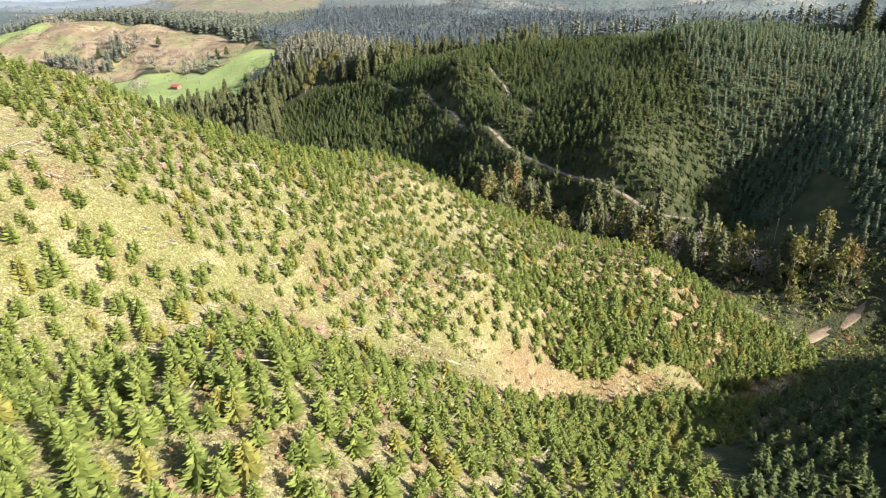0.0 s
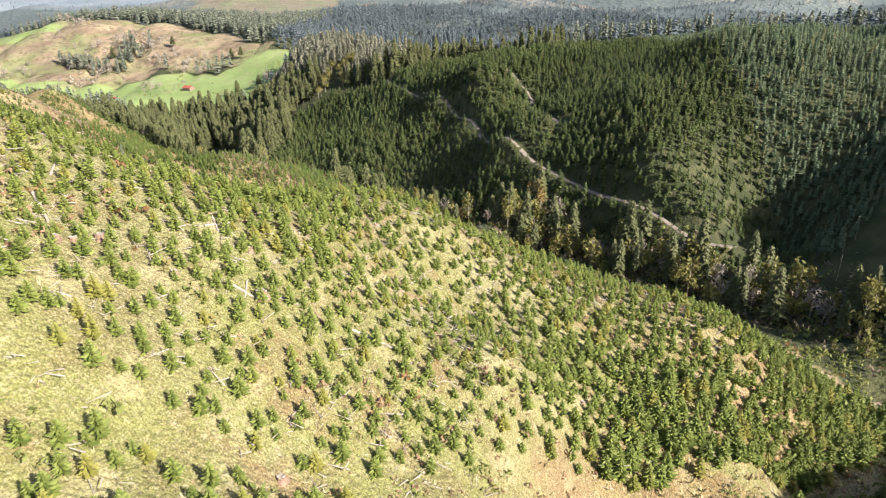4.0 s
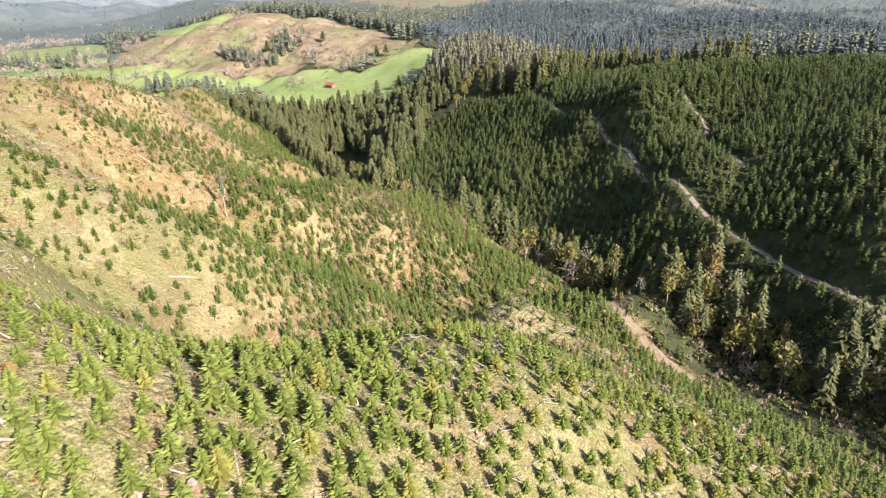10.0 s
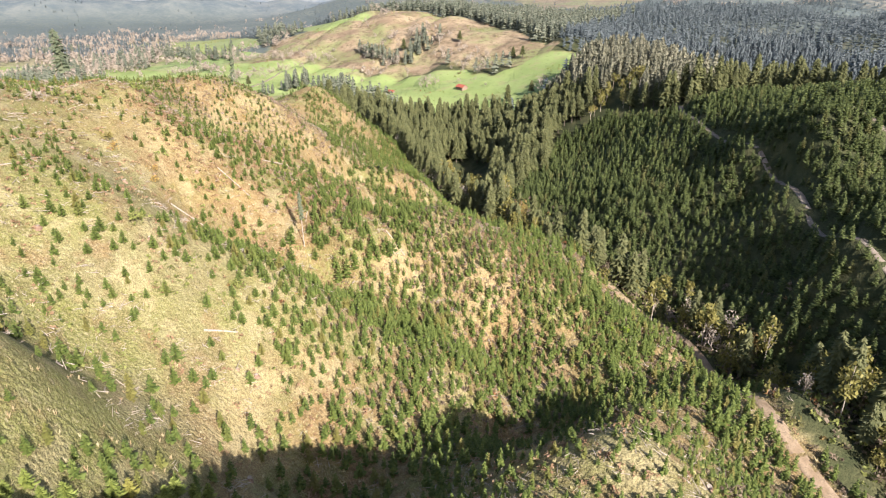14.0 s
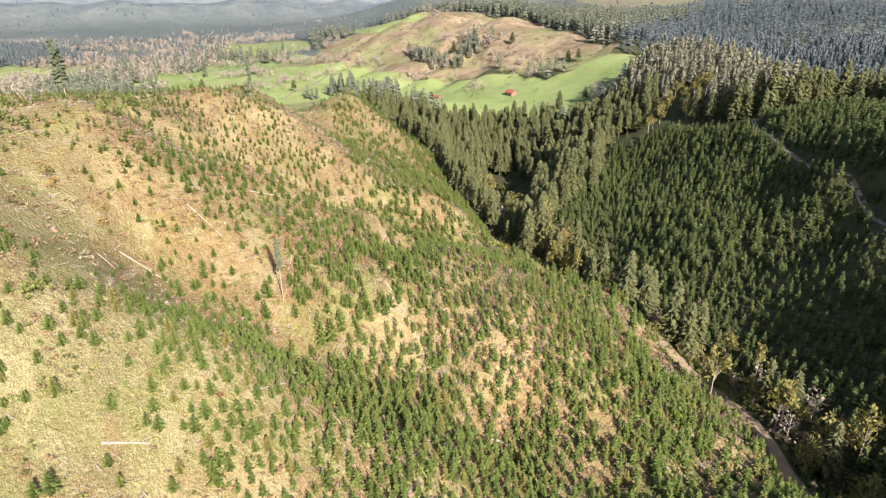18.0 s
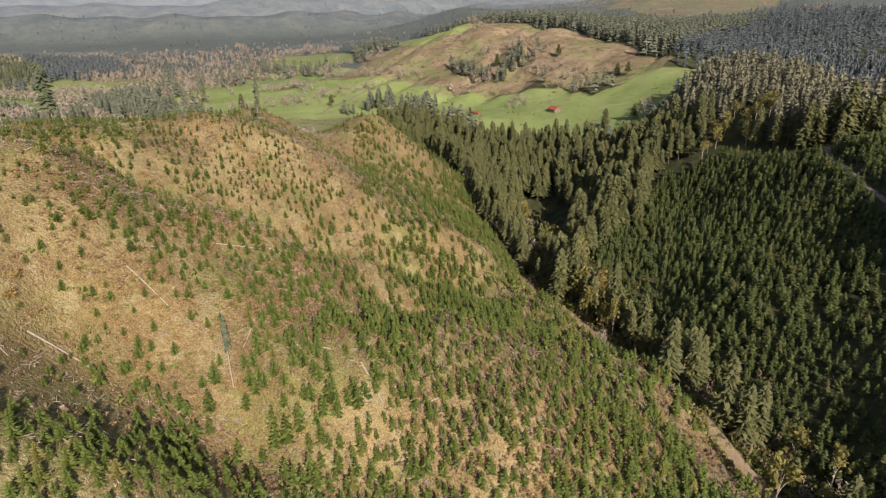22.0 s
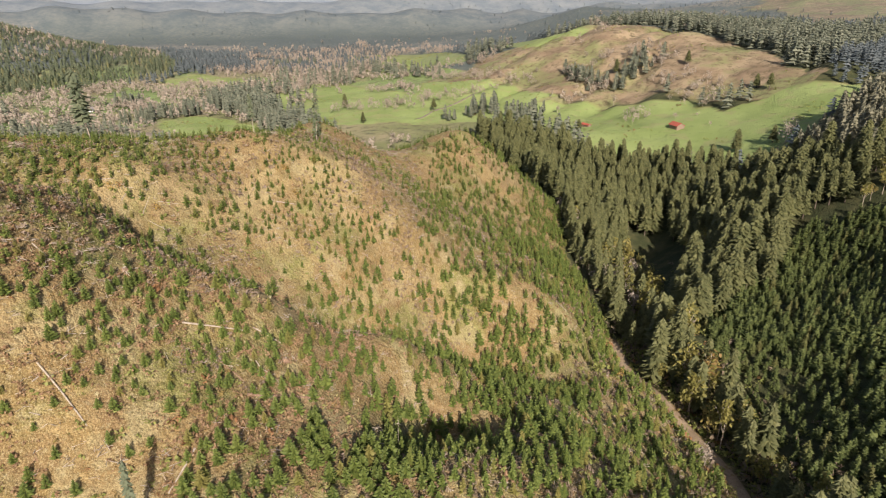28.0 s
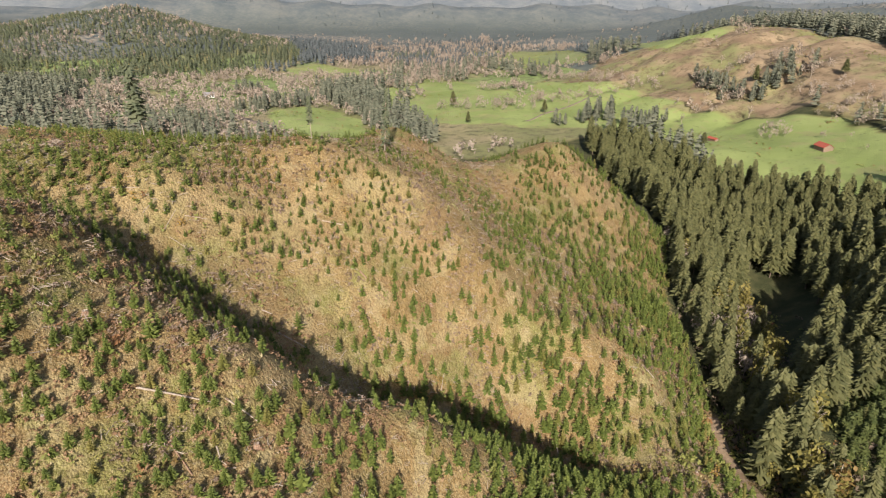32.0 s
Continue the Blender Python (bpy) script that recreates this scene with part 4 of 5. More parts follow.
def plant_far():
    firs, blue, bare = [], [], []
    for poly in VALLEY_FIRS:
        p = np.array(poly)
        x, y = jitter_grid(*p.min(0)[[0]], *p.max(0)[[0]], *p.min(0)[[1]], *p.max(0)[[1]], 8.5, 0.45)
        ok = inside(x, y, poly, 8)
        firs.append(np.c_[x[ok], y[ok]])
    for poly in VALLEY_WOODS:
        p = np.array(poly)
        x, y = jitter_grid(*p.min(0)[[0]], *p.max(0)[[0]], *p.min(0)[[1]], *p.max(0)[[1]], 9, 0.45)
        ok = (inside(x, y, poly, 14) & ~in_fields(x, y) | inside(x, y, poly, 0) & (rng.random(len(x)) < 0.5)) & (grit(x, y, 26) < 0.5)
        firs.append(np.c_[x[ok], y[ok]][rng.random(ok.sum()) < 0.4])
        bare.append(np.c_[x[ok], y[ok]])
    x, y = jitter_grid(-2700, 1700, 150, 3300, 13.5, 0.45)
    d = np.hypot(x + 40, y - 250)
    taken = inside(x, y, CLEARCUT, 0) | inside(x, y, PLANTATION, 0) | inside(x, y, MATURE, 6) | in_fields(x, y) | inside(x, y, TAN_HILL, 20) | (d < 330)
    taken |= (x > -480) & (x < -180) & (y < 640)
    cone = inside(x, y, CONE_WOODS, 20)
    taken |= inside(x, y, CUT_HILLS, 40) & (rng.random(len(x)) < 0.93)
    taken |= ~cone & (d > 1300) & (rng.random(len(x)) < np.clip((d - 1000) / 1000, 0, 0.95))
    x, y, d, cone = x[~taken], y[~taken], d[~taken], cone[~taken]
    z = raw_height(x, y)
    valley = (z < -82) & (x < -480) & ~cone
    mixed = grit(x, y, 70) * 0.6 + grit(x, y, 200) * 0.5
    con = np.where(valley, mixed < np.where(d > 1150, 0.55, 0.40), mixed < 0.92)
    dec = np.where(valley, (mixed > 0.44) & (mixed < 0.72), mixed > 0.80) & (d < 2200)
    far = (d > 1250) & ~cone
    dec |= cone & (mixed > 0.5) & (rng.random(len(x)) < 0.4)
    cx, cy = jitter_grid(-1800, -1040, -60, 800, 8.0, 0.45)
    ok = inside(cx, cy, CONE_WOODS, 20) & (grit(cx, cy, 60) * 0.6 + grit(cx, cy, 21) * 0.4 < 0.78)
    cone_firs = np.c_[cx, cy][ok]
    scatter("cone_hill_woods", FAR_SHAPES, cone_firs[:, 0], cone_firs[:, 1], rng.uniform(4, 10, len(cone_firs)) * (0.7 + grit(cx[ok], cy[ok], 90)), [M_DEEPFIR], "deep green fir woods on the cone-shaped hill", "woods", wide=np.full(len(cone_firs), 1.5))
    firs.append(np.c_[x, y][con & ~far & ~cone])
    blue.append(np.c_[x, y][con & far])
    bare.append(np.c_[x, y][dec])
    firs, blue, bare = np.concatenate(firs), np.concatenate(blue), np.concatenate(bare)
    mid = (np.hypot(firs[:, 0] + 40, firs[:, 1] - 250) < 1100) & (firs[:, 0] < -260)
    scatter("valley_fir_woods", FAR_SHAPES, firs[mid, 0], firs[mid, 1], rng.uniform(14, 25, mid.sum()), [M_HAZYHILLFIR], "olive green fir woods round the valley pastures", "woods", wide=np.full(mid.sum(), 1.2))
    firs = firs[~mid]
    # Distant stands wear the haze in their colour, palest farthest out.
    scatter("far_woods", FAR_SHAPES, firs[:, 0], firs[:, 1], rng.uniform(11, 20, len(firs)), [M_HAZYFARFIR], "distant fir woods on the hills, greyed blue for haze", "woods", wide=np.full(len(firs), 1.35))
    scatter("blue_woods", FAR_SHAPES, blue[:, 0], blue[:, 1], rng.uniform(6, 11, len(blue)), [M_HAZYBLUEFIR], "remote fir woods on the far hills, coloured blue as haze", "woods", wide=np.full(len(blue), 1.4))
    scatter("far_broadleaf_woods", FARBROAD_SHAPES, bare[:, 0], bare[:, 1], rng.uniform(8, 15, len(bare)), [M_BARETWIG], "distant bare grey-brown broadleaf woods in the valley", "woods")


CLOSE_SAPLINGS = plant_clearcut()
plant_plantation()
plant_forest()
plant_far()


# ---- things, each with its parts ----
def part(name, me, parent, label=""):
    ob = new(name, me)
    ob.parent = parent
    return tagged(ob, label)


def tree_meshes(shapes, mats, size=1.0):
    """Shared trunk and crown meshes of unit trees."""
    out = []
    for (cv, cf, _), (tv, tf, _) in shapes:
        out.append((mesh_from("crown", cv * size, cf, [mats[0]], np.zeros(len(cv))), mesh_from("trunk", tv * size, tf, [mats[1]], np.zeros(len(tv)))))
    return out


def plant_tree(name, meshes, k, x, y, size, label, category, group, wide=1.0, lean=(0, 0), lift=0.0):
    crown, trunk = meshes[k % len(meshes)]
    e = new(name)
    e.empty_display_size = 0.2
    z = float(height([x], [y])[0]) - 0.1 + lift
    e.matrix_world = Matrix.LocRotScale((x, y, z), Euler((radians(lean[0]), radians(lean[1]), (k * 2.39) % 6.28)), (size * wide, size * wide, size))
    part("trunk", trunk, e)
    part("crown", crown, e)
    return tagged(e, label, category, group)


SAPLING_MESHES = tree_meshes(SAPLING_SHAPES, [M_SAPLING, M_BARK])
for k, (sx, sy, ss) in enumerate(zip(*CLOSE_SAPLINGS)):
    words = "small" if ss < 1.7 else ("sturdy" if ss > 2.6 else "knee-high" if ss < 1.4 else "young")
    plant_tree("fir_sapling", SAPLING_MESHES, k, sx, sy, ss, words + " bright green fir sapling among straw grass and slash", "sapling", "saplings on the near slope")

FIR_MESHES = tree_meshes(FIR_SHAPES, [M_FIR, M_BARK])
ALDER_MESHES = tree_meshes(TALL_SHAPES, [M_YELLOW, M_PALEBARK])
MAPLE_MESHES = tree_meshes(BROAD_SHAPES, [M_YELLOW, M_BARK])
BARE_MESHES = tree_meshes(BARE_SHAPES, [M_BARETWIG, M_PALEBARK])
SHRUBBY = tree_meshes(BROAD_SHAPES, [M_SHRUB, M_BARK])

# the creek bottom between the low road and the plantation
CREEK_LINE = curve_points([(128, 182), (112, 208), (80, 238), (42, 272), (8, 306), (-30, 338), (-74, 374), (-112, 408), (-150, 440), (-185, 480), (-215, 520)], 4.0)


def plant_creek():
    r = np.random.default_rng(77)
    n = 0
    for i in range(0, len(CREEK_LINE), 1):
        for _ in range(3):
            cx, cy = CREEK_LINE[i] + r.normal(0, 5.5, 2)
            q, w = np.array([cx]), np.array([cy])
            if not off_road(q, w, 2.5)[0]:
                continue
            kind = r.random()
            n += 1
            if kind < 0.34:
                plant_tree("alder_tree", ALDER_MESHES, n, cx, cy, r.uniform(11, 19), "tall thin alder with yellow-green autumn leaves by the creek", "tree", "creek trees", r.uniform(0.9, 1.25))
            elif kind < 0.50:
                plant_tree("maple_tree", MAPLE_MESHES, n, cx, cy, r.uniform(7, 12), "broad maple with yellow autumn leaves by the creek", "tree", "creek trees")
            elif kind < 0.72:
                plant_tree("bare_tree", BARE_MESHES, n, cx, cy, r.uniform(7, 13), "leafless grey-brown broadleaf tree by the creek", "tree", "creek trees")
            elif kind < 0.95:
                plant_tree("fir_tree", FIR_MESHES, n, cx, cy, r.uniform(12, 24), "tall olive green fir standing beside the creek", "tree", "creek firs")


plant_creek()
for k, (tx, ty, th) in enumerate(((-140, 421, 27), (-133, 428, 18), (-152, 447, 24), (-95, 404, 20), (-108, 412, 22), (-70, 384, 19), (-14, 332, 17), (14, 300, 21), (22, 290, 19), (100, 205, 21), (92, 216, 17))):
    plant_tree("fir_tree", FIR_MESHES, k, tx, ty, th, "tall sunlit fir with drooping boughs at the roadside", "tree", "creek firs", 1.15)

# trees standing alone in the pasture
for k, (tx, ty, th, conifer) in enumerate(((-241, 689, 17, 1), (-220, 697, 13, 1), (-209, 690, 18, 0), (-694, 643, 17, 1), (-711, 655, 10, 1), (-599, 605, 12, 1), (-588, 694, 14, 1), (-470, 768, 9, 0), (-430, 664, 17, 1), (-424, 655, 14, 1), (-440, 670, 15, 1), (-400, 668, 13, 1), (-419, 706, 6, 0), (-428, 809, 12, 0), (-375, 752, 7, 0), (-360, 760, 6, 0), (-365, 748, 5, 0), (-330, 760, 7, 0), (-390, 700, 12, 1), (-398, 694, 14, 1), (-315, 770, 5, 0), (-290, 745, 5, 0), (-520, 860, 14, 1), (-500, 850, 15, 1), (-470, 870, 16, 1), (-420, 880, 12, 0), (-395, 890, 15, 1), (-350, 850, 14, 0), (-335, 845, 13, 0), (-300, 845, 14, 1), (-285, 838, 15, 1), (-540, 905, 10, 0), (-610, 1030, 12, 0), (-625, 1040, 14, 0), (-640, 1045, 11, 0))):
    if conifer:
        plant_tree("field_fir", FIR_MESHES, k, tx, ty, th, "dark green fir standing alone in the pasture", "tree", "field trees", 1.7)
    else:
        plant_tree("field_tree", BARE_MESHES, k, tx, ty, th, "leafless pale grey tree in the pasture", "tree", "field trees", 1.1)

# the stand of tall firs at the top of the plantation
for k in range(14):
    plant_tree("fir_tree", FIR_MESHES, k, 236 + 4.1 * k % 31, 366 + (k * 7.7) % 30, 19 + (k * 3.3) % 9, "tall dark fir in a stand on the ridge", "tree", "ridge firs", 1.2)


# ---- spared trees on the cut slope ----
def snag(name, x, y, tall, bare, wide, label, leanx, leany, seed, foliage=True):
    """A tree left standing: bare trunk with limb stubs, and boughs above."""
    e = new(name)
    z = float(height([x], [y])[0]) - 0.2
    e.matrix_world = pose(x, y, z, leanx, leany, seed * 40)
    v, f = stick(tall * 0.009, tall * 0.003, 0, tall, 7)
    part("trunk", mesh_from("trunk", v, f, [M_PALEBARK], np.zeros(len(v)), smooth=True), e, "pale barkless trunk")
    r = np.random.default_rng(seed)
    for _ in range(9):
        h, a, l = r.uniform(0.25, 0.95) * tall, r.uniform(0, 6.28), r.uniform(0.03, 0.09) * tall
        v, f = stick(0.06, 0.02, 0, 1, 4)
        v = np.c_[v[:, 0] + math.cos(a) * l * v[:, 2], v[:, 1] + math.sin(a) * l * v[:, 2], h + v[:, 2] * l * 0.15 + v[:, 1]]
        part("branch_stub", mesh_from("branch_stub", v, f, [M_PALEBARK]), e)
    if foliage:
        v, f = boughs(int(60 + 420 * wide), bare, 0.97, wide, -0.25, seed, 0.45, 0.2)
        part("crown", mesh_from("crown", v * tall, f, [M_DEEPFIR], np.full(len(v), 0.3)), e, "ragged olive green boughs")
    return tagged(e, label, "tree", "spared trees")


snag("veteran_fir", -287, 286, 24, 0.26, 0.17, "tall ragged old fir with a pale bare trunk on the ridge", -1, -4, 3)
snag("dead_snag", -274, 296, 9.5, 0.3, 0.1, "short broken dead grey trunk on the ridge crest", 0, -4, 4, False)
snag("dead_snag", -272.5, 297, 7.5, 0.3, 0.1, "short broken dead grey trunk on the ridge crest", 0, 3, 5, False)
snag("spindly_fir", -259, 333, 14, 0.35, 0.10, "spindly half-bare fir with few boughs on the crest", 2, 2, 6)
snag("slender_fir", -266, 362, 23, 0.12, 0.085, "slender tall fir behind the crest", 0, -3, 7)
snag("lone_fir", -127, 250, 17, 0.52, 0.05, "tall thin fir with a long bare trunk on the cut slope", 1, -4, 8)
snag("dead_snag", -127, 297, 8, 0.3, 0.1, "thin dead pole standing on the slope", 1, 2, 9, False)
snag("dead_snag", -35, 287, 7, 0.3, 0.1, "thin dead pole standing by the road", 1, 2, 10, False)
for k, (sx, sy) in enumerate(((131, 226), (138, 232), (126, 218), (150, 240), (158, 250))):
    snag("dead_snag", sx, sy, 8 + k % 3, 0.3, 0.1, "thin pale dead pole among young firs", k - 2, 2 - k, 20 + k, False)


# ---- logs, stumps and slash ----
def log_mesh(length, r0, r1, seed, mat):
    r = np.random.default_rng(seed)
    n, s = 7, 8
    v, f = [], []
    for i in range(n):
        t = i / (n - 1)
        rad = r0 + (r1 - r0) * t
        bend = math.sin(t * 3.1) * length * 0.012
        for k in range(s):
            a = 6.283 * k / s
            q = rad * r.uniform(0.88, 1.1)
            v.append((length * (t - 0.5), math.cos(a) * q + bend, math.sin(a) * q))
    for i in range(n - 1):
        for k in range(s):
            a, b = i * s + k, i * s + (k + 1) % s
            f += [(a, b, b + s), (a, b + s, a + s)]
    for end, flip in ((0, 1), ((n - 1) * s, -1)):
        for k in range(1, s - 1):
            f.append((end, end + k + 1, end + k) if flip > 0 else (end, end + k, end + k + 1))
    for _ in range(3):
        x0, a, l = r.uniform(-0.4, 0.45) * length, r.uniform(0.3, 2.8), r.uniform(0.3, 1.1)
        b = len(v)
        v += [(x0 - 0.05, 0, 0), (x0 + 0.05, 0.04, 0), (x0, -0.04, 0.05), (x0 + 0.3 * l, math.cos(a) * l, math.sin(a) * l)]
        f += [(b, b + 1, b + 3), (b + 1, b + 2, b + 3), (b + 2, b, b + 3)]
    return mesh_from("log", v, f, [mat], smooth=False)


def lay_log(x0, y0, x1, y1, rad, label, seed, mat):
    z0, z1 = height([x0, x1], [y0, y1]) + rad * 0.6
    a, b = Vector((x0, y0, z0)), Vector((x1, y1, z1))
    d = b - a
    ob = new("fallen_log", log_mesh(d.length, rad, rad * 0.6, seed, mat))
    ob.matrix_world = Matrix.Translation((a + b) / 2) @ d.to_track_quat("X", "Z").to_matrix().to_4x4()
    return tagged(ob, label, "log", "logs on the slope")


LOGS = [(-160.5, 270.5, -156.5, 281, 0.19), (-157, 283, -153.5, 287, 0.18), (-155, 272, -146, 275.5, 0.17), (-173, 371, -165, 367.5, 0.24), (-35, 107.5, -32, 103, 0.24), (-25, 96, -19, 98.4, 0.26),
        (-19, 98.5, -16.6, 96.6, 0.22), (-14.2, 99.3, -8.8, 99.6, 0.24), (-27.5, 94.2, -23.6, 94, 0.2), (-26.5, 96.5, -25, 89, 0.13), (-36.5, 118, -29, 103.5, 0.27), (-25.3, 110.2, -21.6, 112, 0.3), (-33.6, 102.6, -31.8, 106.6, 0.18), (-44, 105.5, -40.5, 104.6, 0.2), (-34.5, 106, -29.5, 110, 0.2)]
LOGS_B = [(-74, 264, -70, 266.5, 0.3), (-103.5, 191.5, -100, 197, 0.26), (-155, 246, -146, 249.5, 0.16), (-142.5, 274.5, -140, 288.5, 0.34), (-150, 224, -143, 231, 0.2), (-122, 262, -117, 268, 0.24), (-112, 272, -104, 270, 0.26), (-96, 287, -92, 283, 0.28), (-135, 262, -131, 256, 0.2),
          (-62, 126, -56, 130, 0.22), (-48, 92, -44, 88, 0.24), (-10, 116, -4, 119, 0.22), (12, 128, 17, 125, 0.22), (-30, 158, -27, 160, 0.24), (-200, 300, -196, 308, 0.26), (-214, 330, -206, 334, 0.26)]
for k, (ax, ay, bx, by, rr) in enumerate(LOGS + LOGS_B):
    mat, word = ((M_PALEBARK, "pale weathered log lying on the cut slope"), (M_REDWOOD, "reddish broken log lying on the cut slope"))[k % 4 == 2]
    lay_log(ax, ay, bx, by, rr, word, 100 + k, mat)
r_log = np.random.default_rng(91)
for k in range(150):
    lx, ly = r_log.uniform(-240, 60), r_log.uniform(50, 420)
    if not inside(np.array([lx]), np.array([ly]), CLEARCUT)[0] or not off_road(np.array([lx]), np.array([ly]), 4)[0]:
        continue
    a, l = r_log.uniform(0, 3.14), r_log.uniform(2.0, 6.5)
    lay_log(lx, ly, lx + l * math.cos(a), ly + l * math.sin(a), r_log.uniform(0.09, 0.2), "thin pale stem lying among grass on the cut slope", 300 + k, M_PALEBARK if k % 5 else M_REDWOOD)


def stump_mesh(seed):
    r = np.random.default_rng(seed)
    v, f, s = [], [], 10
    for h, q in ((-0.3, 1.5), (0.1, 1.25), (0.32, 1.0), (0.5, 0.95)):
        for k in range(s):
            a = 6.283 * k / s
            w = 0.42 * q * (1 + (0.3 if h < 0.2 and k % 3 == 0 else 0)) * r.uniform(0.9, 1.1)
            v.append((math.cos(a) * w, math.sin(a) * w, h + (r.uniform(-0.08, 0.12) if h > 0.45 else 0)))
    for i in range(3):
        for k in range(s):
            a, b = i * s + k, i * s + (k + 1) % s
            f += [(a, b, b + s), (a, b + s, a + s)]
    for k in range(1, s - 1):
        f.append((3 * s, 3 * s + k, 3 * s + k + 1))
    slots = [0] * (6 * s) + [1] * (s - 2)
    return mesh_from("stump", v, f, [M_REDWOOD, M_PALEBARK], mat_index=slots)


STUMPS = [stump_mesh(k) for k in range(5)]
stump_at = [(-24.5, 95.3, 1.5), (-28, 103, 1.2), (-32, 109, 1.0), (-40, 90, 1.3), (-41, 87, 1.0), (-17, 74, 1.1), (-29, 106.5, 1.1), (-93, 194, 1.0)]
for k in range(130):
    stump_at.append((r_log.uniform(-240, 60), r_log.uniform(50, 420), r_log.uniform(0.6, 1.2)))
for k, (sx, sy, sc) in enumerate(stump_at):
    if not inside(np.array([sx]), np.array([sy]), CLEARCUT)[0] or not off_road(np.array([sx]), np.array([sy]), 3)[0]:
        continue
    ob = new("stump", STUMPS[k % 5])
    ob.matrix_world = pose(sx, sy, float(height([sx], [sy])[0]), 0, 0, k * 57) @ Matrix.Scale(sc, 4)
    tagged(ob, "grey cut tree stump with a red-brown broken side", "stump", "stumps on the cut slope")


def slash_shapes():
    out = []
    for s in range(5):
        r = np.random.default_rng(400 + s)
        vs, fs, n = [], [], 0
        for _ in range(3):
            v, f = stick(0.05, 0.02, -0.5, 0.5, 3)
            a, b, l = r.uniform(0, 6.28), r.uniform(1.1, 1.5), r.uniform(0.6, 1.6)
            rot = np.array(Euler((b, 0, a)).to_matrix())
            v = (v * [1, 1, l]) @ rot.T + [r.uniform(-0.6, 0.6), r.uniform(-0.6, 0.6), 0.12]
            vs.append(v), fs.append(f + n)
            n += len(v)
        out.append([(np.concatenate(vs), np.concatenate(fs), 0)])
    return out


def tuft_shapes():
    out = []
    for s in range(4):
        r = np.random.default_rng(500 + s)
        v, f = [], []
        for k in range(6):
            a, l, w = r.uniform(0, 6.28), r.uniform(0.5, 1.0), 0.16
            b = len(v)
            v += [(-math.sin(a) * w, math.cos(a) * w, -0.1), (math.sin(a) * w, -math.cos(a) * w, -0.1), (math.cos(a) * l * 0.7, math.sin(a) * l * 0.7, l * 0.75)]
            f.append((b, b + 1, b + 2))
        out.append([(np.array(v), np.array(f), 0)])
    return out


def cover(n, x0, x1, y0, y1, size, cut):
    x, y = rng.uniform(x0, x1, n), rng.uniform(y0, y1, n)
    ok = inside(x, y, CLEARCUT, 2) & inside(x, y, VIEW) & off_road(x, y, 0.6) & cut(x, y)
    return x[ok], y[ok], rng.uniform(*size, ok.sum())


patch = lambda size, lo, dx=0: (lambda x, y: grit(x + dx, y, size) * 0.6 + grit(x, y + dx, size * 0.3) * 0.4 > lo)
gx, gy, gs = cover(26000, -300, 60, 40, 430, (0.7, 1.9), patch(9, 0.50, 11))
scatter("slash", slash_shapes(), gx, gy, gs, [M_PALEBARK], "pale broken branches scattered over the cut slope", "slash", sink=-0.02)
gx, gy, gs = cover(26000, -270, 60, 40, 400, (0.4, 1.0), patch(6, 0.44, 3))
scatter("dry_grass", tuft_shapes(), gx, gy, gs, [M_GRASS], "dry grass tufts in straw, russet and green", "grass", tint=(grit(gx, gy, 31) * 0.75 + grit(gx, gy, 9) * 0.3 + rng.random(len(gx)) * 0.25) % 1.0)
gx, gy, gs = cover(30000, -330, 100, 20, 500, (0.5, 1.5), patch(21, 0.49, 70))
scatter("dead_ferns", SHRUB_SHAPES, gx, gy, gs, [M_FERN], "red-brown dead fern and bramble patches", "ferns", wide=np.full(len(gx), 1.2))
gx, gy, gs = cover(24000, -330, 100, 20, 500, (0.6, 1.9), patch(27, 0.52, 140))
scatter("green_shrubs", SHRUB_SHAPES, gx, gy, gs, [M_SHRUB], "low yellow-green shrubs on the cut slope", "shrubs", wide=np.full(len(gx), 1.2))

gx, gy, gs = cover(24000, -300, -60, 246, 440, (0.5, 1.6), patch(15, 0.56, 33))
scatter("bare_shrubs", SHRUB_SHAPES, gx, gy, gs, [M_PINK], "leafless pinkish-grey brush and twigs on the cut slope", "brush", wide=np.full(len(gx), 1.1))
gx, gy, gs = cover(8000, -200, -60, 236, 310, (0.4, 1.3), patch(8, 0.46, 51))
scatter("spur_ferns", SHRUB_SHAPES, gx, gy, gs, [M_FERN], "brown bracken on the near spur", "ferns", wide=np.full(len(gx), 1.2))
gx, gy, gs = cover(9000, -125, 45, 205, 345, (0.6, 1.7), patch(13, 0.52, 17))
low = height(gx, gy) < -58
scatter("low_slope_brush", SHRUB_SHAPES, gx[low], gy[low], gs[low], [M_BRUSH], "dark leafless brush between the young firs", "brush", wide=np.full(low.sum(), 1.2))

# undergrowth in the creek bottom
cr = rng.integers(0, len(CREEK_LINE), 5200)
ux, uy = CREEK_LINE[cr, 0] + rng.normal(0, 9, 5200), CREEK_LINE[cr, 1] + rng.normal(0, 9, 5200)
ok = off_road(ux, uy, 1.0)
half = rng.random(5200) < 0.5
scatter("creek_brush", SHRUB_SHAPES, ux[ok & half], uy[ok & half], rng.uniform(1.2, 3.6, (ok & half).sum()), [M_SHRUB], "tangled green undergrowth along the creek", "brush")
scatter("creek_bare_brush", SHRUB_SHAPES, ux[ok & ~half], uy[ok & ~half], rng.uniform(1.2, 4.2, (ok & ~half).sum()), [M_BRUSH], "tangled leafless brush along the creek", "brush")

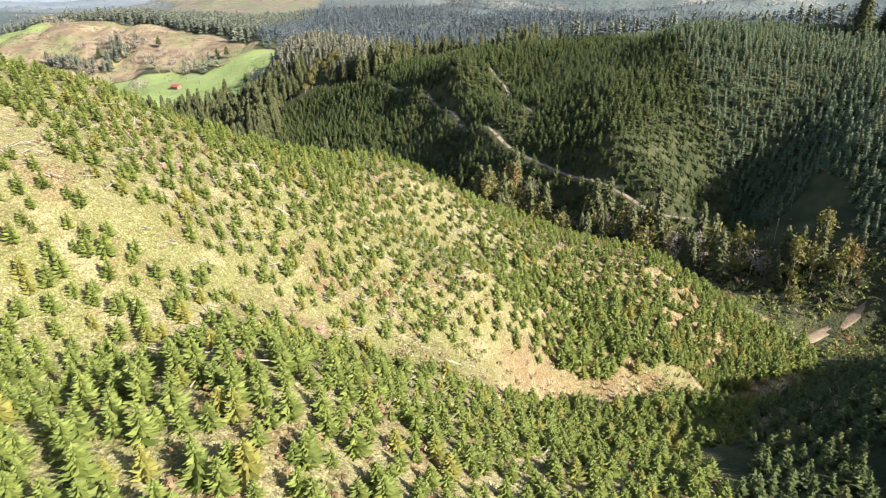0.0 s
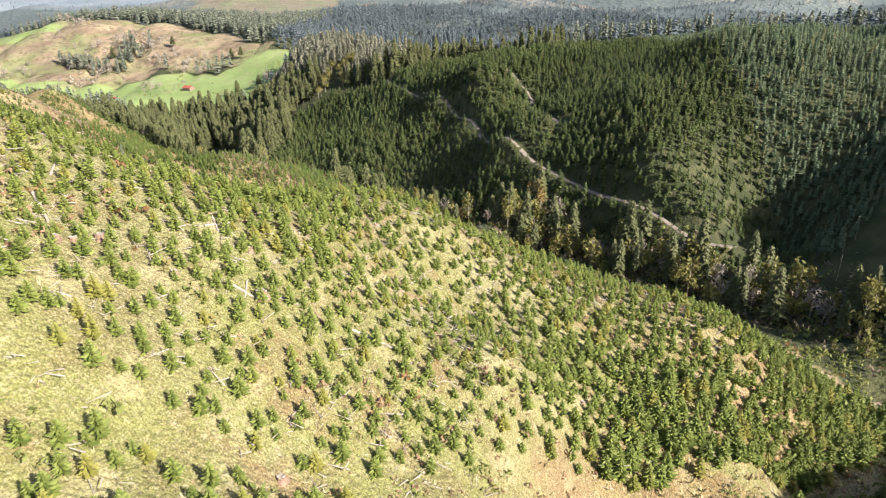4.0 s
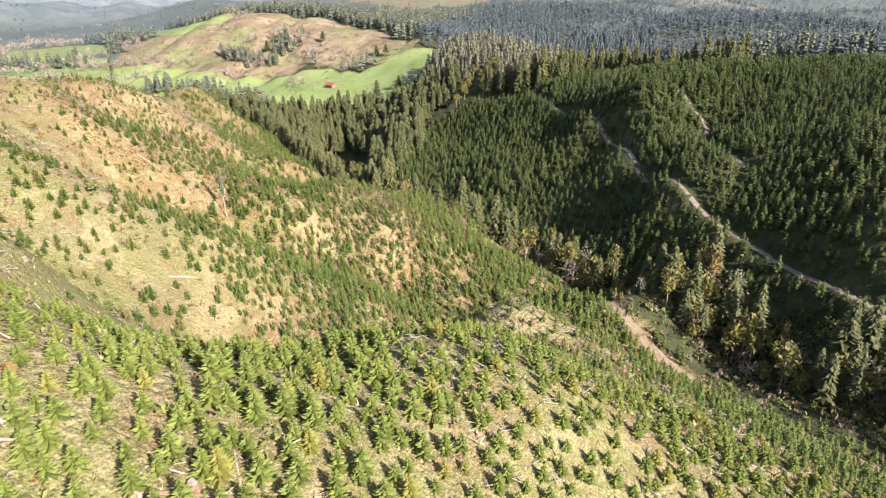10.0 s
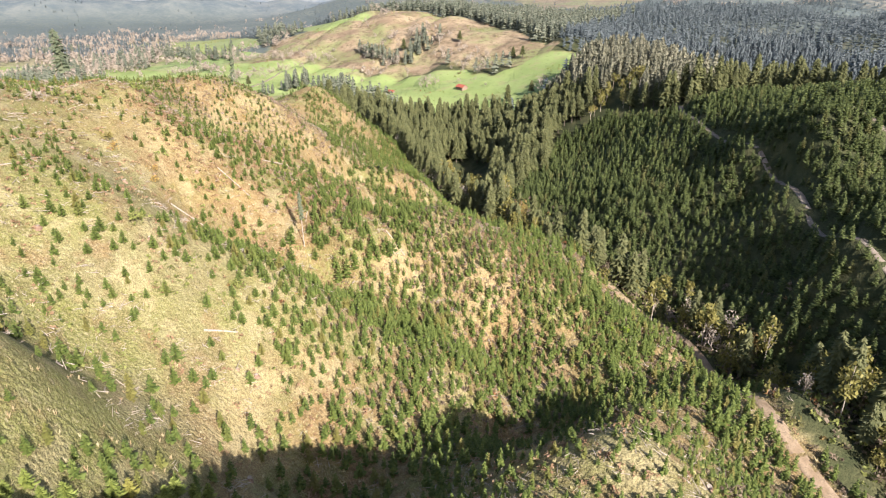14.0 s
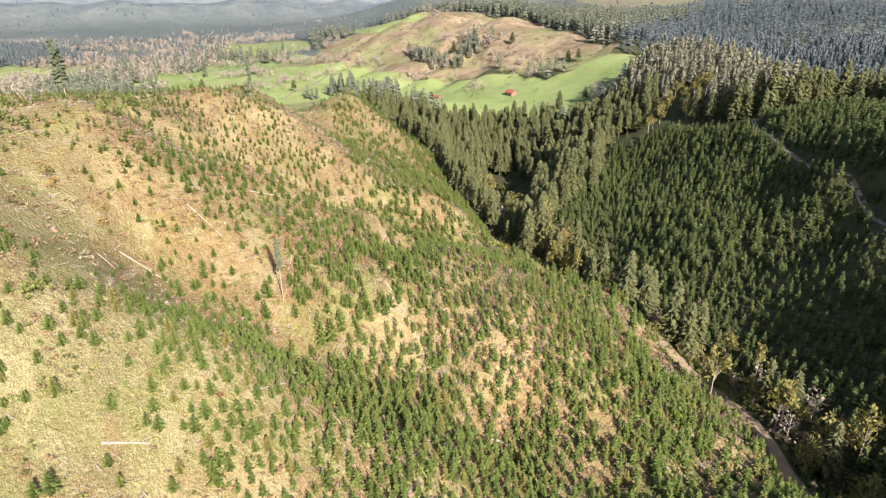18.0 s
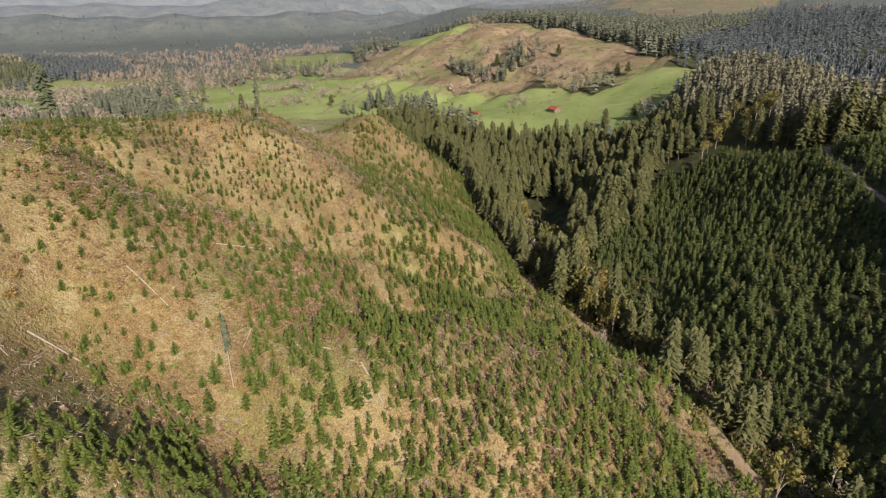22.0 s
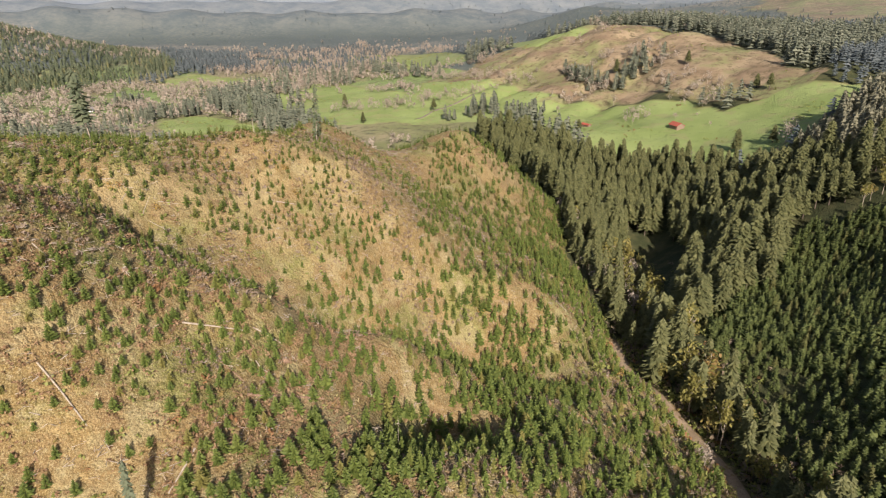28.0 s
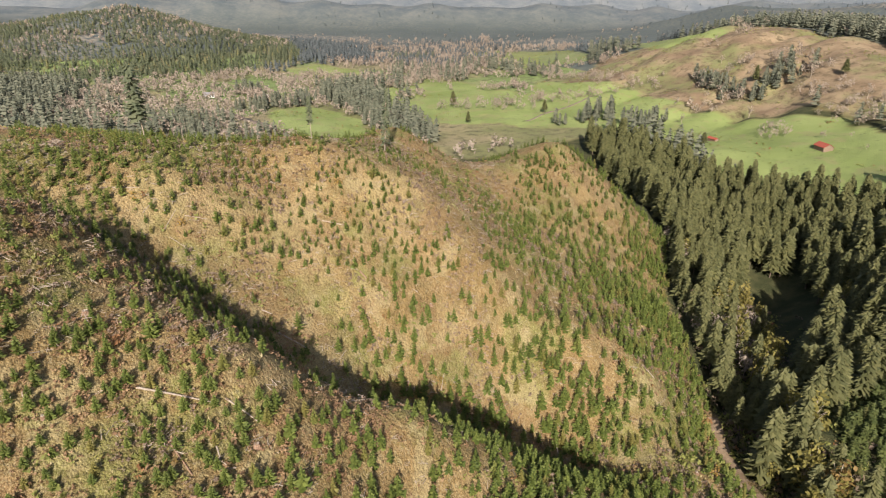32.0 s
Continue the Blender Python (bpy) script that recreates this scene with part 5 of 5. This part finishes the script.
# single bushes that stand out
LIME = tree_meshes([[(*clumps(120, 81, (0, 0, 0.5), (0.55, 0.55, 0.5), 0.09, 8), 0), (*stick(0.03, 0.01, -0.05, 0.6, 4), 1)]], [M_LIME, M_BARK])
for k, (bx, by, bs) in enumerate(((-38, 296, 3.4), (-42, 293, 2.2), (-214, 268, 2.4))):
    plant_tree("lime_bush", LIME, k, bx, by, bs, "bright lime-green rounded bush", "bush", "bushes")
BUSHES = tree_meshes([[(*clumps(110, s, (0, 0, 0.5), (0.6, 0.6, 0.5), 0.1, 8), 0), (*stick(0.03, 0.01, -0.05, 0.6, 4), 1)] for s in (82, 83)], [M_SHRUB, M_BARK])
for k, (bx, by, bs) in enumerate(((-125, 196, 3.2), (-166, 220, 2.6), (-187, 247, 3.2), (-234, 275, 2.8), (-190, 224, 2.6), (-145, 393, 4.0), (-141, 389, 3.0), (-187, 341, 3.4), (-183, 338, 2.6), (-65, 130, 2.2), (-107, 205, 2.4), (-278, 440, 3.0), (-272, 432, 2.6), (-250, 330, 2.4), (-240, 345, 2.6))):
    plant_tree("bush", BUSHES, k, bx, by, bs * 1.3, "rounded green and brown bush on the cut slope", "bush", "bushes")


OCHRE = tree_meshes([[(*clumps(90, s, (0, 0, 0.45), (0.75, 0.75, 0.45), 0.1, 8), 0), (*stick(0.03, 0.01, -0.05, 0.5, 4), 1)] for s in (84, 85)], [M_OCHRE, M_BARK])
for k, (bx, by, bs) in enumerate(((-191, 343, 3.0), (-189, 338, 2.6), (-188, 334, 2.4), (-190, 347, 2.2), (-185, 377, 2.6), (-163, 219, 2.8), (-155, 224, 2.6), (-158, 226, 2.2), (-239, 334, 2.4), (-231, 333, 2.0), (-226, 287, 2.4), (-231, 278, 2.2), (-141, 399, 3.0))):
    plant_tree("bracken_bush", OCHRE, k, bx, by, bs, "low ochre and rust-coloured bracken bush on the cut slope", "bush", "bushes")


def slash_pile(x, y, wide, tall, seed):
    r = np.random.default_rng(seed)
    e = new("slash_pile")
    z = float(height([x], [y])[0])
    e.matrix_world = pose(x, y, z, 0, 0, r.uniform(0, 180))
    for k in range(60):
        l = r.uniform(1.5, 4.0)
        v, f = stick(r.uniform(0.05, 0.14), 0.04, -l / 2, l / 2, 5)
        a, d = r.uniform(0, 6.28), abs(r.normal(0, 0.4))
        rot = np.array(Euler((r.uniform(1.0, 1.9), r.uniform(-0.3, 0.3), r.uniform(0, 6.28))).to_matrix())
        v = v @ rot.T + [math.cos(a) * d * wide, math.sin(a) * d * wide, r.uniform(0.1, 1.0) * tall * max(0.1, 1 - d)]
        part("pole", mesh_from("pole", v, f, [M_PALEBARK if r.random() < 0.7 else M_REDWOOD]), e)
    return tagged(e, "heap of pale sawn branches and poles on the ridge", "slash pile", "slash piles")


slash_pile(-190, 217, 6, 2.2, 1)
slash_pile(-196, 226, 4, 1.6, 2)
slash_pile(-262, 262, 5, 1.8, 3)


# ---- farm buildings ----
def plain(name, rgb, rough=0.6):
    m = Mat(name, rough)
    m.colour(m.mix(m.ramp(m.noise(1.5, 4), 0.35, 0.7), rgb, tuple(c * 0.72 for c in rgb)))
    return m.m


M_REDROOF = plain("rusty_red_roof", (0.42, 0.11, 0.07))
M_BOARDS = plain("weathered_boards", (0.26, 0.19, 0.14))
M_WHITE = plain("white_siding", (0.78, 0.78, 0.76))
M_GREYROOF = plain("grey_roof", (0.30, 0.30, 0.31))
M_DARK = plain("opening_shade", (0.03, 0.03, 0.03))


def box_mesh(name, sx, sy, z0, z1, mat, cx=0.0, cy=0.0):
    v = [(cx + a * sx / 2, cy + b * sy / 2, z) for z in (z0, z1) for a, b in ((-1, -1), (1, -1), (1, 1), (-1, 1))]
    f = [(0, 3, 2, 1), (4, 5, 6, 7), (0, 1, 5, 4), (1, 2, 6, 5), (2, 3, 7, 6), (3, 0, 4, 7)]
    return mesh_from(name, v, f, [mat])


def gable(name, x, y, turn, lx, ly, eave, ridge, wall_mat, roof_mat, label, category, openings=3):
    e = new(name)
    z = float(height([x], [y])[0]) - 0.1
    e.matrix_world = pose(x, y, z, 0, 0, turn)
    v = [(-lx / 2, -ly / 2, -1), (lx / 2, -ly / 2, -1), (lx / 2, ly / 2, -1), (-lx / 2, ly / 2, -1)]
    v += [(a, b, eave) for a, b, _ in v] + [(-lx / 2, 0, ridge), (lx / 2, 0, ridge)]
    tri = [(0, 1, 5), (0, 5, 4), (2, 3, 7), (2, 7, 6), (3, 0, 4), (3, 4, 7), (7, 4, 8), (1, 2, 6), (1, 6, 5), (5, 6, 9)]
    part("walls", mesh_from("walls", v, tri, [wall_mat]), e)
    for s in (-1, 1):
        o, t = 0.6, 0.15
        drop = (ridge - eave) / (ly / 2)
        a = [(-lx / 2 - o, 0, ridge + t), (lx / 2 + o, 0, ridge + t), (lx / 2 + o, s * (ly / 2 + o), eave - drop * o + t), (-lx / 2 - o, s * (ly / 2 + o), eave - drop * o + t)]
        v = a + [(p[0], p[1], p[2] - t + 0.02) for p in a]
        f = [(0, 1, 2, 3), (7, 6, 5, 4), (0, 4, 5, 1), (1, 5, 6, 2), (2, 6, 7, 3), (3, 7, 4, 0)]
        part("roof_slope", mesh_from("roof_slope", v, f, [roof_mat]), e)
    # Solid dark panels on the wall paint the shade inside doors and windows.
    for k in range(openings):
        part("opening_panel", box_mesh("opening_panel", lx / openings * 0.55, 0.16, 0.1 if k == 0 else 1.0, min(eave - 0.4, 2.4), M_DARK, (k + 0.5 - openings / 2) * lx / openings, -ly / 2 - 0.04), e)
    return tagged(e, label, category)


gable("barn", -314, 735, 155, 11, 7.5, 2.8, 5.0, M_BOARDS, M_REDROOF, "open wooden barn with a rusty red metal roof in the pasture", "barn")
gable("shed", -397, 721, 170, 9, 3.4, 2.2, 3.2, M_BOARDS, M_REDROOF, "small low shed with a red roof in the pasture", "shed", 2)
gable("house", -905, 408, 60, 14, 9, 3.2, 6.0, M_WHITE, M_GREYROOF, "white farmhouse with a grey roof among trees", "house", 4)
gable("house", -845, 512, 30, 12, 8, 3.0, 5.4, M_WHITE, M_GREYROOF, "white farmhouse with a grey roof beside the field", "house", 4)
gable("shed", -815, 536, 110, 11, 7, 2.8, 4.6, M_WHITE, M_GREYROOF, "pale farm shed with a grey roof beside the field", "shed", 3)
gable("house", 152, 640, 40, 14, 9, 3.2, 6.2, M_WHITE, M_GREYROOF, "white house in a clearing on the wooded hill", "house", 4)

# ---- tree belts, brush and lanes of the valley ----
BARE_BELTS = [
    [(-673, 628), (-650, 659), (-644, 686), (-618, 678)], [(-646, 711), (-623, 750), (-605, 793)], [(-816, 827), (-800, 860), (-730, 830), (-715, 855)],
    [(-767, 736), (-728, 763)], [(-783, 914), (-734, 932)], [(-692, 854), (-623, 827), (-585, 851)], [(-586, 959), (-570, 980)],
    [(-534, 873), (-499, 849), (-472, 833), (-469, 802)], [(-341, 800), (-350, 836), (-324, 805)], [(-376, 756), (-371, 774)], [(-990, 780), (-1138, 899), (-1419, 1136)], [(-420, 890), (-460, 920), (-520, 900)], [(-380, 850), (-410, 862)],
    [(-953, 514), (-1061, 600), (-973, 606), (-867, 650), (-936, 741)], [(-916, 444), (-824, 477)], [(-680, 206), (-776, 220), (-875, 258), (-998, 303)],
    [(-786, 362), (-711, 388)], [(-1068, 1092), (-1260, 1390)], [(-966, 314), (-1031, 375), (-1080, 479)], [(-1300, 900), (-1500, 1180), (-1750, 1380)]]
FIR_BELTS = [
    [(-812, 505), (-795, 539), (-692, 533), (-594, 515)], [(-531, 674), (-536, 722), (-531, 736)], [(-490, 722), (-488, 758)], [(-860, 192), (-895, 220), (-961, 258)],
    [(-718, 312), (-661, 344), (-560, 345), (-470, 330)], [(-775, 419), (-793, 496)], [(-462, 852), (-445, 861), (-455, 898)], [(-915, 447), (-907, 471)],
    [(-1186, 801), (-1184, 875)], [(-530, 870), (-505, 850), (-480, 845)], [(-816, 830), (-780, 850)]]


def belt(lines, gap, wide, seed, keep):
    """Places strewn along lines on the plan."""
    r = np.random.default_rng(seed)
    out = []
    for line in lines:
        p = curve_points(line, gap)
        w = wide * r.uniform(0.6, 1.3)
        for _ in range(3):
            out.append(p + r.normal(0, w, p.shape))
    p = np.concatenate(out)
    p = p[r.random(len(p)) < keep]
    return p[:, 0], p[:, 1]


BELT_BARE_SHAPES = [[(*clumps(64, s, (0, 0, 0.55), (0.42, 0.42, 0.45), 0.075, 9), 0)] for s in (64, 65, 66)]
bx, by = belt(BARE_BELTS, 7.5, 9.0, 601, 0.8)
scatter("valley_bare_trees", BELT_BARE_SHAPES, bx, by, rng.uniform(6, 14, len(bx)), [M_BARETWIG], "leafless grey-brown trees in belts between the pastures", "trees")
bx, by = belt(FIR_BELTS, 7.0, 8.0, 602, 0.85)
scatter("valley_fir_belts", MIDFIR_SHAPES, bx, by, rng.uniform(11, 22, len(bx)), [M_HAZYHILLFIR, M_BARK], "dark fir belts and shelter rows in the valley", "trees", wide=np.full(len(bx), 1.35))

# low scrub in the pastures and on the bare hill
bx, by = rng.uniform(-1200, -180, 9000), rng.uniform(400, 1080, 9000)
ok = (in_fields(bx, by) & (grit(bx, by, 38) * 0.6 + grit(bx, by + 9, 90) * 0.4 > 0.62)) | (inside(bx, by, TAN_HILL, 10) & (grit(bx, by, 45) * 0.6 + grit(bx, by, 14) * 0.4 > 0.5))
bx, by = bx[ok], by[ok]
scatter("pasture_scrub", SHRUB_SHAPES, bx, by, rng.uniform(0.8, 2.6, len(bx)), [M_SHRUB], "low dark scrub dotted over pasture and bare hill", "scrub", wide=rng.uniform(1.0, 1.6, len(bx)))

# firs along the shaded side of the low road
ROAD_SIDE = curve_points([(-118, 412), (-142, 426), (-168, 442), (-200, 460), (-232, 483), (-266, 518)], 4.5)
r_side = np.random.default_rng(611)
for k, (tx, ty) in enumerate(ROAD_SIDE):
    tx, ty = tx + r_side.uniform(0, 5), ty + r_side.uniform(0, 5)
    if k % 4 == 3:
        plant_tree("bare_tree", BARE_MESHES, k, tx, ty, r_side.uniform(8, 13), "leafless grey-brown broadleaf tree by the road", "tree", "roadside trees")
    else:
        plant_tree("fir_tree", FIR_MESHES, k, tx, ty, r_side.uniform(15, 25), "tall olive green fir close to the low road", "tree", "roadside trees", 1.1)


# brush on the banks of the low road
rp = ROADS["low"][0]
pick = rng.integers(0, len(rp), 2600)
bx, by = rp[pick, 0] + rng.normal(0, 4.5, 2600), rp[pick, 1] + rng.normal(0, 4.5, 2600)
ok = off_road(bx, by, 0.5) & (by > 330)
scatter("road_bank_brush", SHRUB_SHAPES, bx[ok], by[ok], rng.uniform(0.8, 2.6, ok.sum()), [M_SHRUB], "green and brown brush on the banks of the low road", "brush", wide=rng.uniform(0.9, 1.4, ok.sum()))


d = np.gradient(rp, axis=0)
d /= np.hypot(d[:, 0], d[:, 1])[:, None]
pick = rng.integers(0, len(rp), 900)
pick = pick[(rp[pick, 1] > 392) & (rp[pick, 1] < 506)]
off = rng.uniform(2.4, 6.0, len(pick))
bx, by = rp[pick, 0] + d[pick, 1] * off, rp[pick, 1] - d[pick, 0] * off
swap = by > rp[pick, 1]
bx, by = np.where(swap, 2 * rp[pick, 0] - bx, bx), np.where(swap, 2 * rp[pick, 1] - by, by)
scatter("verge_brush", SHRUB_SHAPES, bx, by, rng.uniform(1.8, 3.6, len(bx)), [M_SHRUB], "tall brush hiding the low road under the hill", "brush")


def lane(name, nodes, half, label):
    rp = curve_points(nodes, 6)
    d = np.gradient(rp, axis=0)
    d /= np.hypot(d[:, 0], d[:, 1])[:, None]
    side = np.c_[d[:, 1], -d[:, 0]]
    rows = []
    for k, lift in ((-1, -0.4), (-0.8, 0.45), (0, 0.55), (0.8, 0.45), (1, -0.4)):
        p = rp + side * half * k
        rows.append(np.c_[p, height(rp[:, 0], rp[:, 1]) + lift])
    n = len(rp)
    i = (np.arange(4)[:, None] * n + np.arange(n - 1)[None, :]).ravel()
    tagged(new(name, mesh_from(name, np.concatenate(rows), np.c_[i, i + 1, i + n + 1, i + n], [M_ROAD], smooth=True)), label, "road", kind="structure")


lane("road", [(-790, 400), (-715, 411), (-654, 424), (-610, 437), (-580, 456), (-556, 482)], 5.0, "pale gravel lane beside the pasture in the valley")
lane("road", [(-1230, 140), (-1161, 169), (-1136, 210), (-1045, 258)], 7.0, "pale lane at the foot of the wooded hill")
lane("road", [(-612, 786), (-595, 726), (-570, 655)], 1.4, "faint pale track across the pasture")


# ---- vehicles parked on the lane ----
M_PAINT = plain("white_paint", (0.80, 0.80, 0.80), 0.3)
M_TYRE = plain("tyre_rubber", (0.03, 0.03, 0.03), 0.8)
M_SCREEN = plain("dark_car_glass", (0.04, 0.05, 0.06), 0.1)


def loft(name, rows, mat):
    """A closed hull through rings of four corners: (x, half width, low, high)."""
    v = [(x, a * w, z) for x, w, lo, hi in rows for a, z in ((-1, lo), (1, lo), (0.9, hi), (-0.9, hi))]
    f = [(i * 4 + k, i * 4 + (k + 1) % 4, i * 4 + 4 + (k + 1) % 4, i * 4 + 4 + k) for i in range(len(rows) - 1) for k in range(4)]
    n = len(v)
    return mesh_from(name, v, f + [(3, 2, 1, 0), (n - 4, n - 3, n - 2, n - 1)], [mat])


def vehicle(x, y, turn, label):
    e = new("pickup_truck")
    e.matrix_world = pose(x, y, float(height([x], [y])[0]) + 0.55, 0, 0, turn)
    part("body", loft("body", [(-2.7, 0.85, 0.5, 1.05), (-2.5, 0.95, 0.4, 1.1), (0.9, 0.95, 0.35, 1.1), (2.4, 0.93, 0.4, 1.05), (2.7, 0.8, 0.5, 0.9)], M_PAINT), e)
    part("cabin", loft("cabin", [(-0.9, 0.85, 1.05, 1.1), (-0.7, 0.82, 1.05, 1.8), (0.7, 0.8, 1.05, 1.8), (1.4, 0.85, 1.05, 1.1)], M_SCREEN), e)
    part("cab_roof", loft("cab_roof", [(-0.72, 0.8, 1.78, 1.84), (0.72, 0.78, 1.78, 1.84)], M_PAINT), e)
    for wx in (-1.7, 1.75):
        for wy in (-0.88, 0.88):
            v, f = stick(0.38, 0.38, -0.12, 0.12, 12)
            v = np.r_[v, [[0, 0, -0.12], [0, 0, 0.12]]]
            f = np.r_[f, [(24, (k + 1) % 12, k) for k in range(12)], [(25, 12 + k, 12 + (k + 1) % 12) for k in range(12)]]
            part("wheel", mesh_from("wheel", np.c_[v[:, 0] + wx, v[:, 2] + wy, v[:, 1] + 0.38], f, [M_TYRE]), e)
    return tagged(e, label, "truck", "vehicles on the lane")


vehicle(-606, 439, 30, "white pickup truck parked on the gravel lane")
vehicle(-592, 447, 35, "white pickup truck parked behind another on the lane")
gable("house", -880, 470, 20, 12, 8, 3.0, 5.4, M_WHITE, M_GREYROOF, "pale farmhouse half hidden by trees in the valley", "house", 4)

# brush added in the bend of the low road below the dark knob, to darken shadowed ground
bx, by = rng.uniform(66, 150, 1500), rng.uniform(108, 185, 1500)
ok = off_road(bx, by, 0.8) & ~inside(bx, by, PLANTATION)
scatter("bend_brush", SHRUB_SHAPES, bx[ok], by[ok], rng.uniform(0.9, 3.0, ok.sum()), [M_SHRUB], "thick green brush added to darken the bend of the low road", "brush")
bx, by = rng.uniform(30, 100, 900), rng.uniform(85, 140, 900)
ok = off_road(bx, by, 0.8) & (grit(bx, by, 12) > 0.45)
scatter("gully_grass", tuft_shapes(), bx[ok], by[ok], rng.uniform(0.8, 2.0, ok.sum()), [M_GRASS], "tall dry grass in the gully below the knob", "grass")
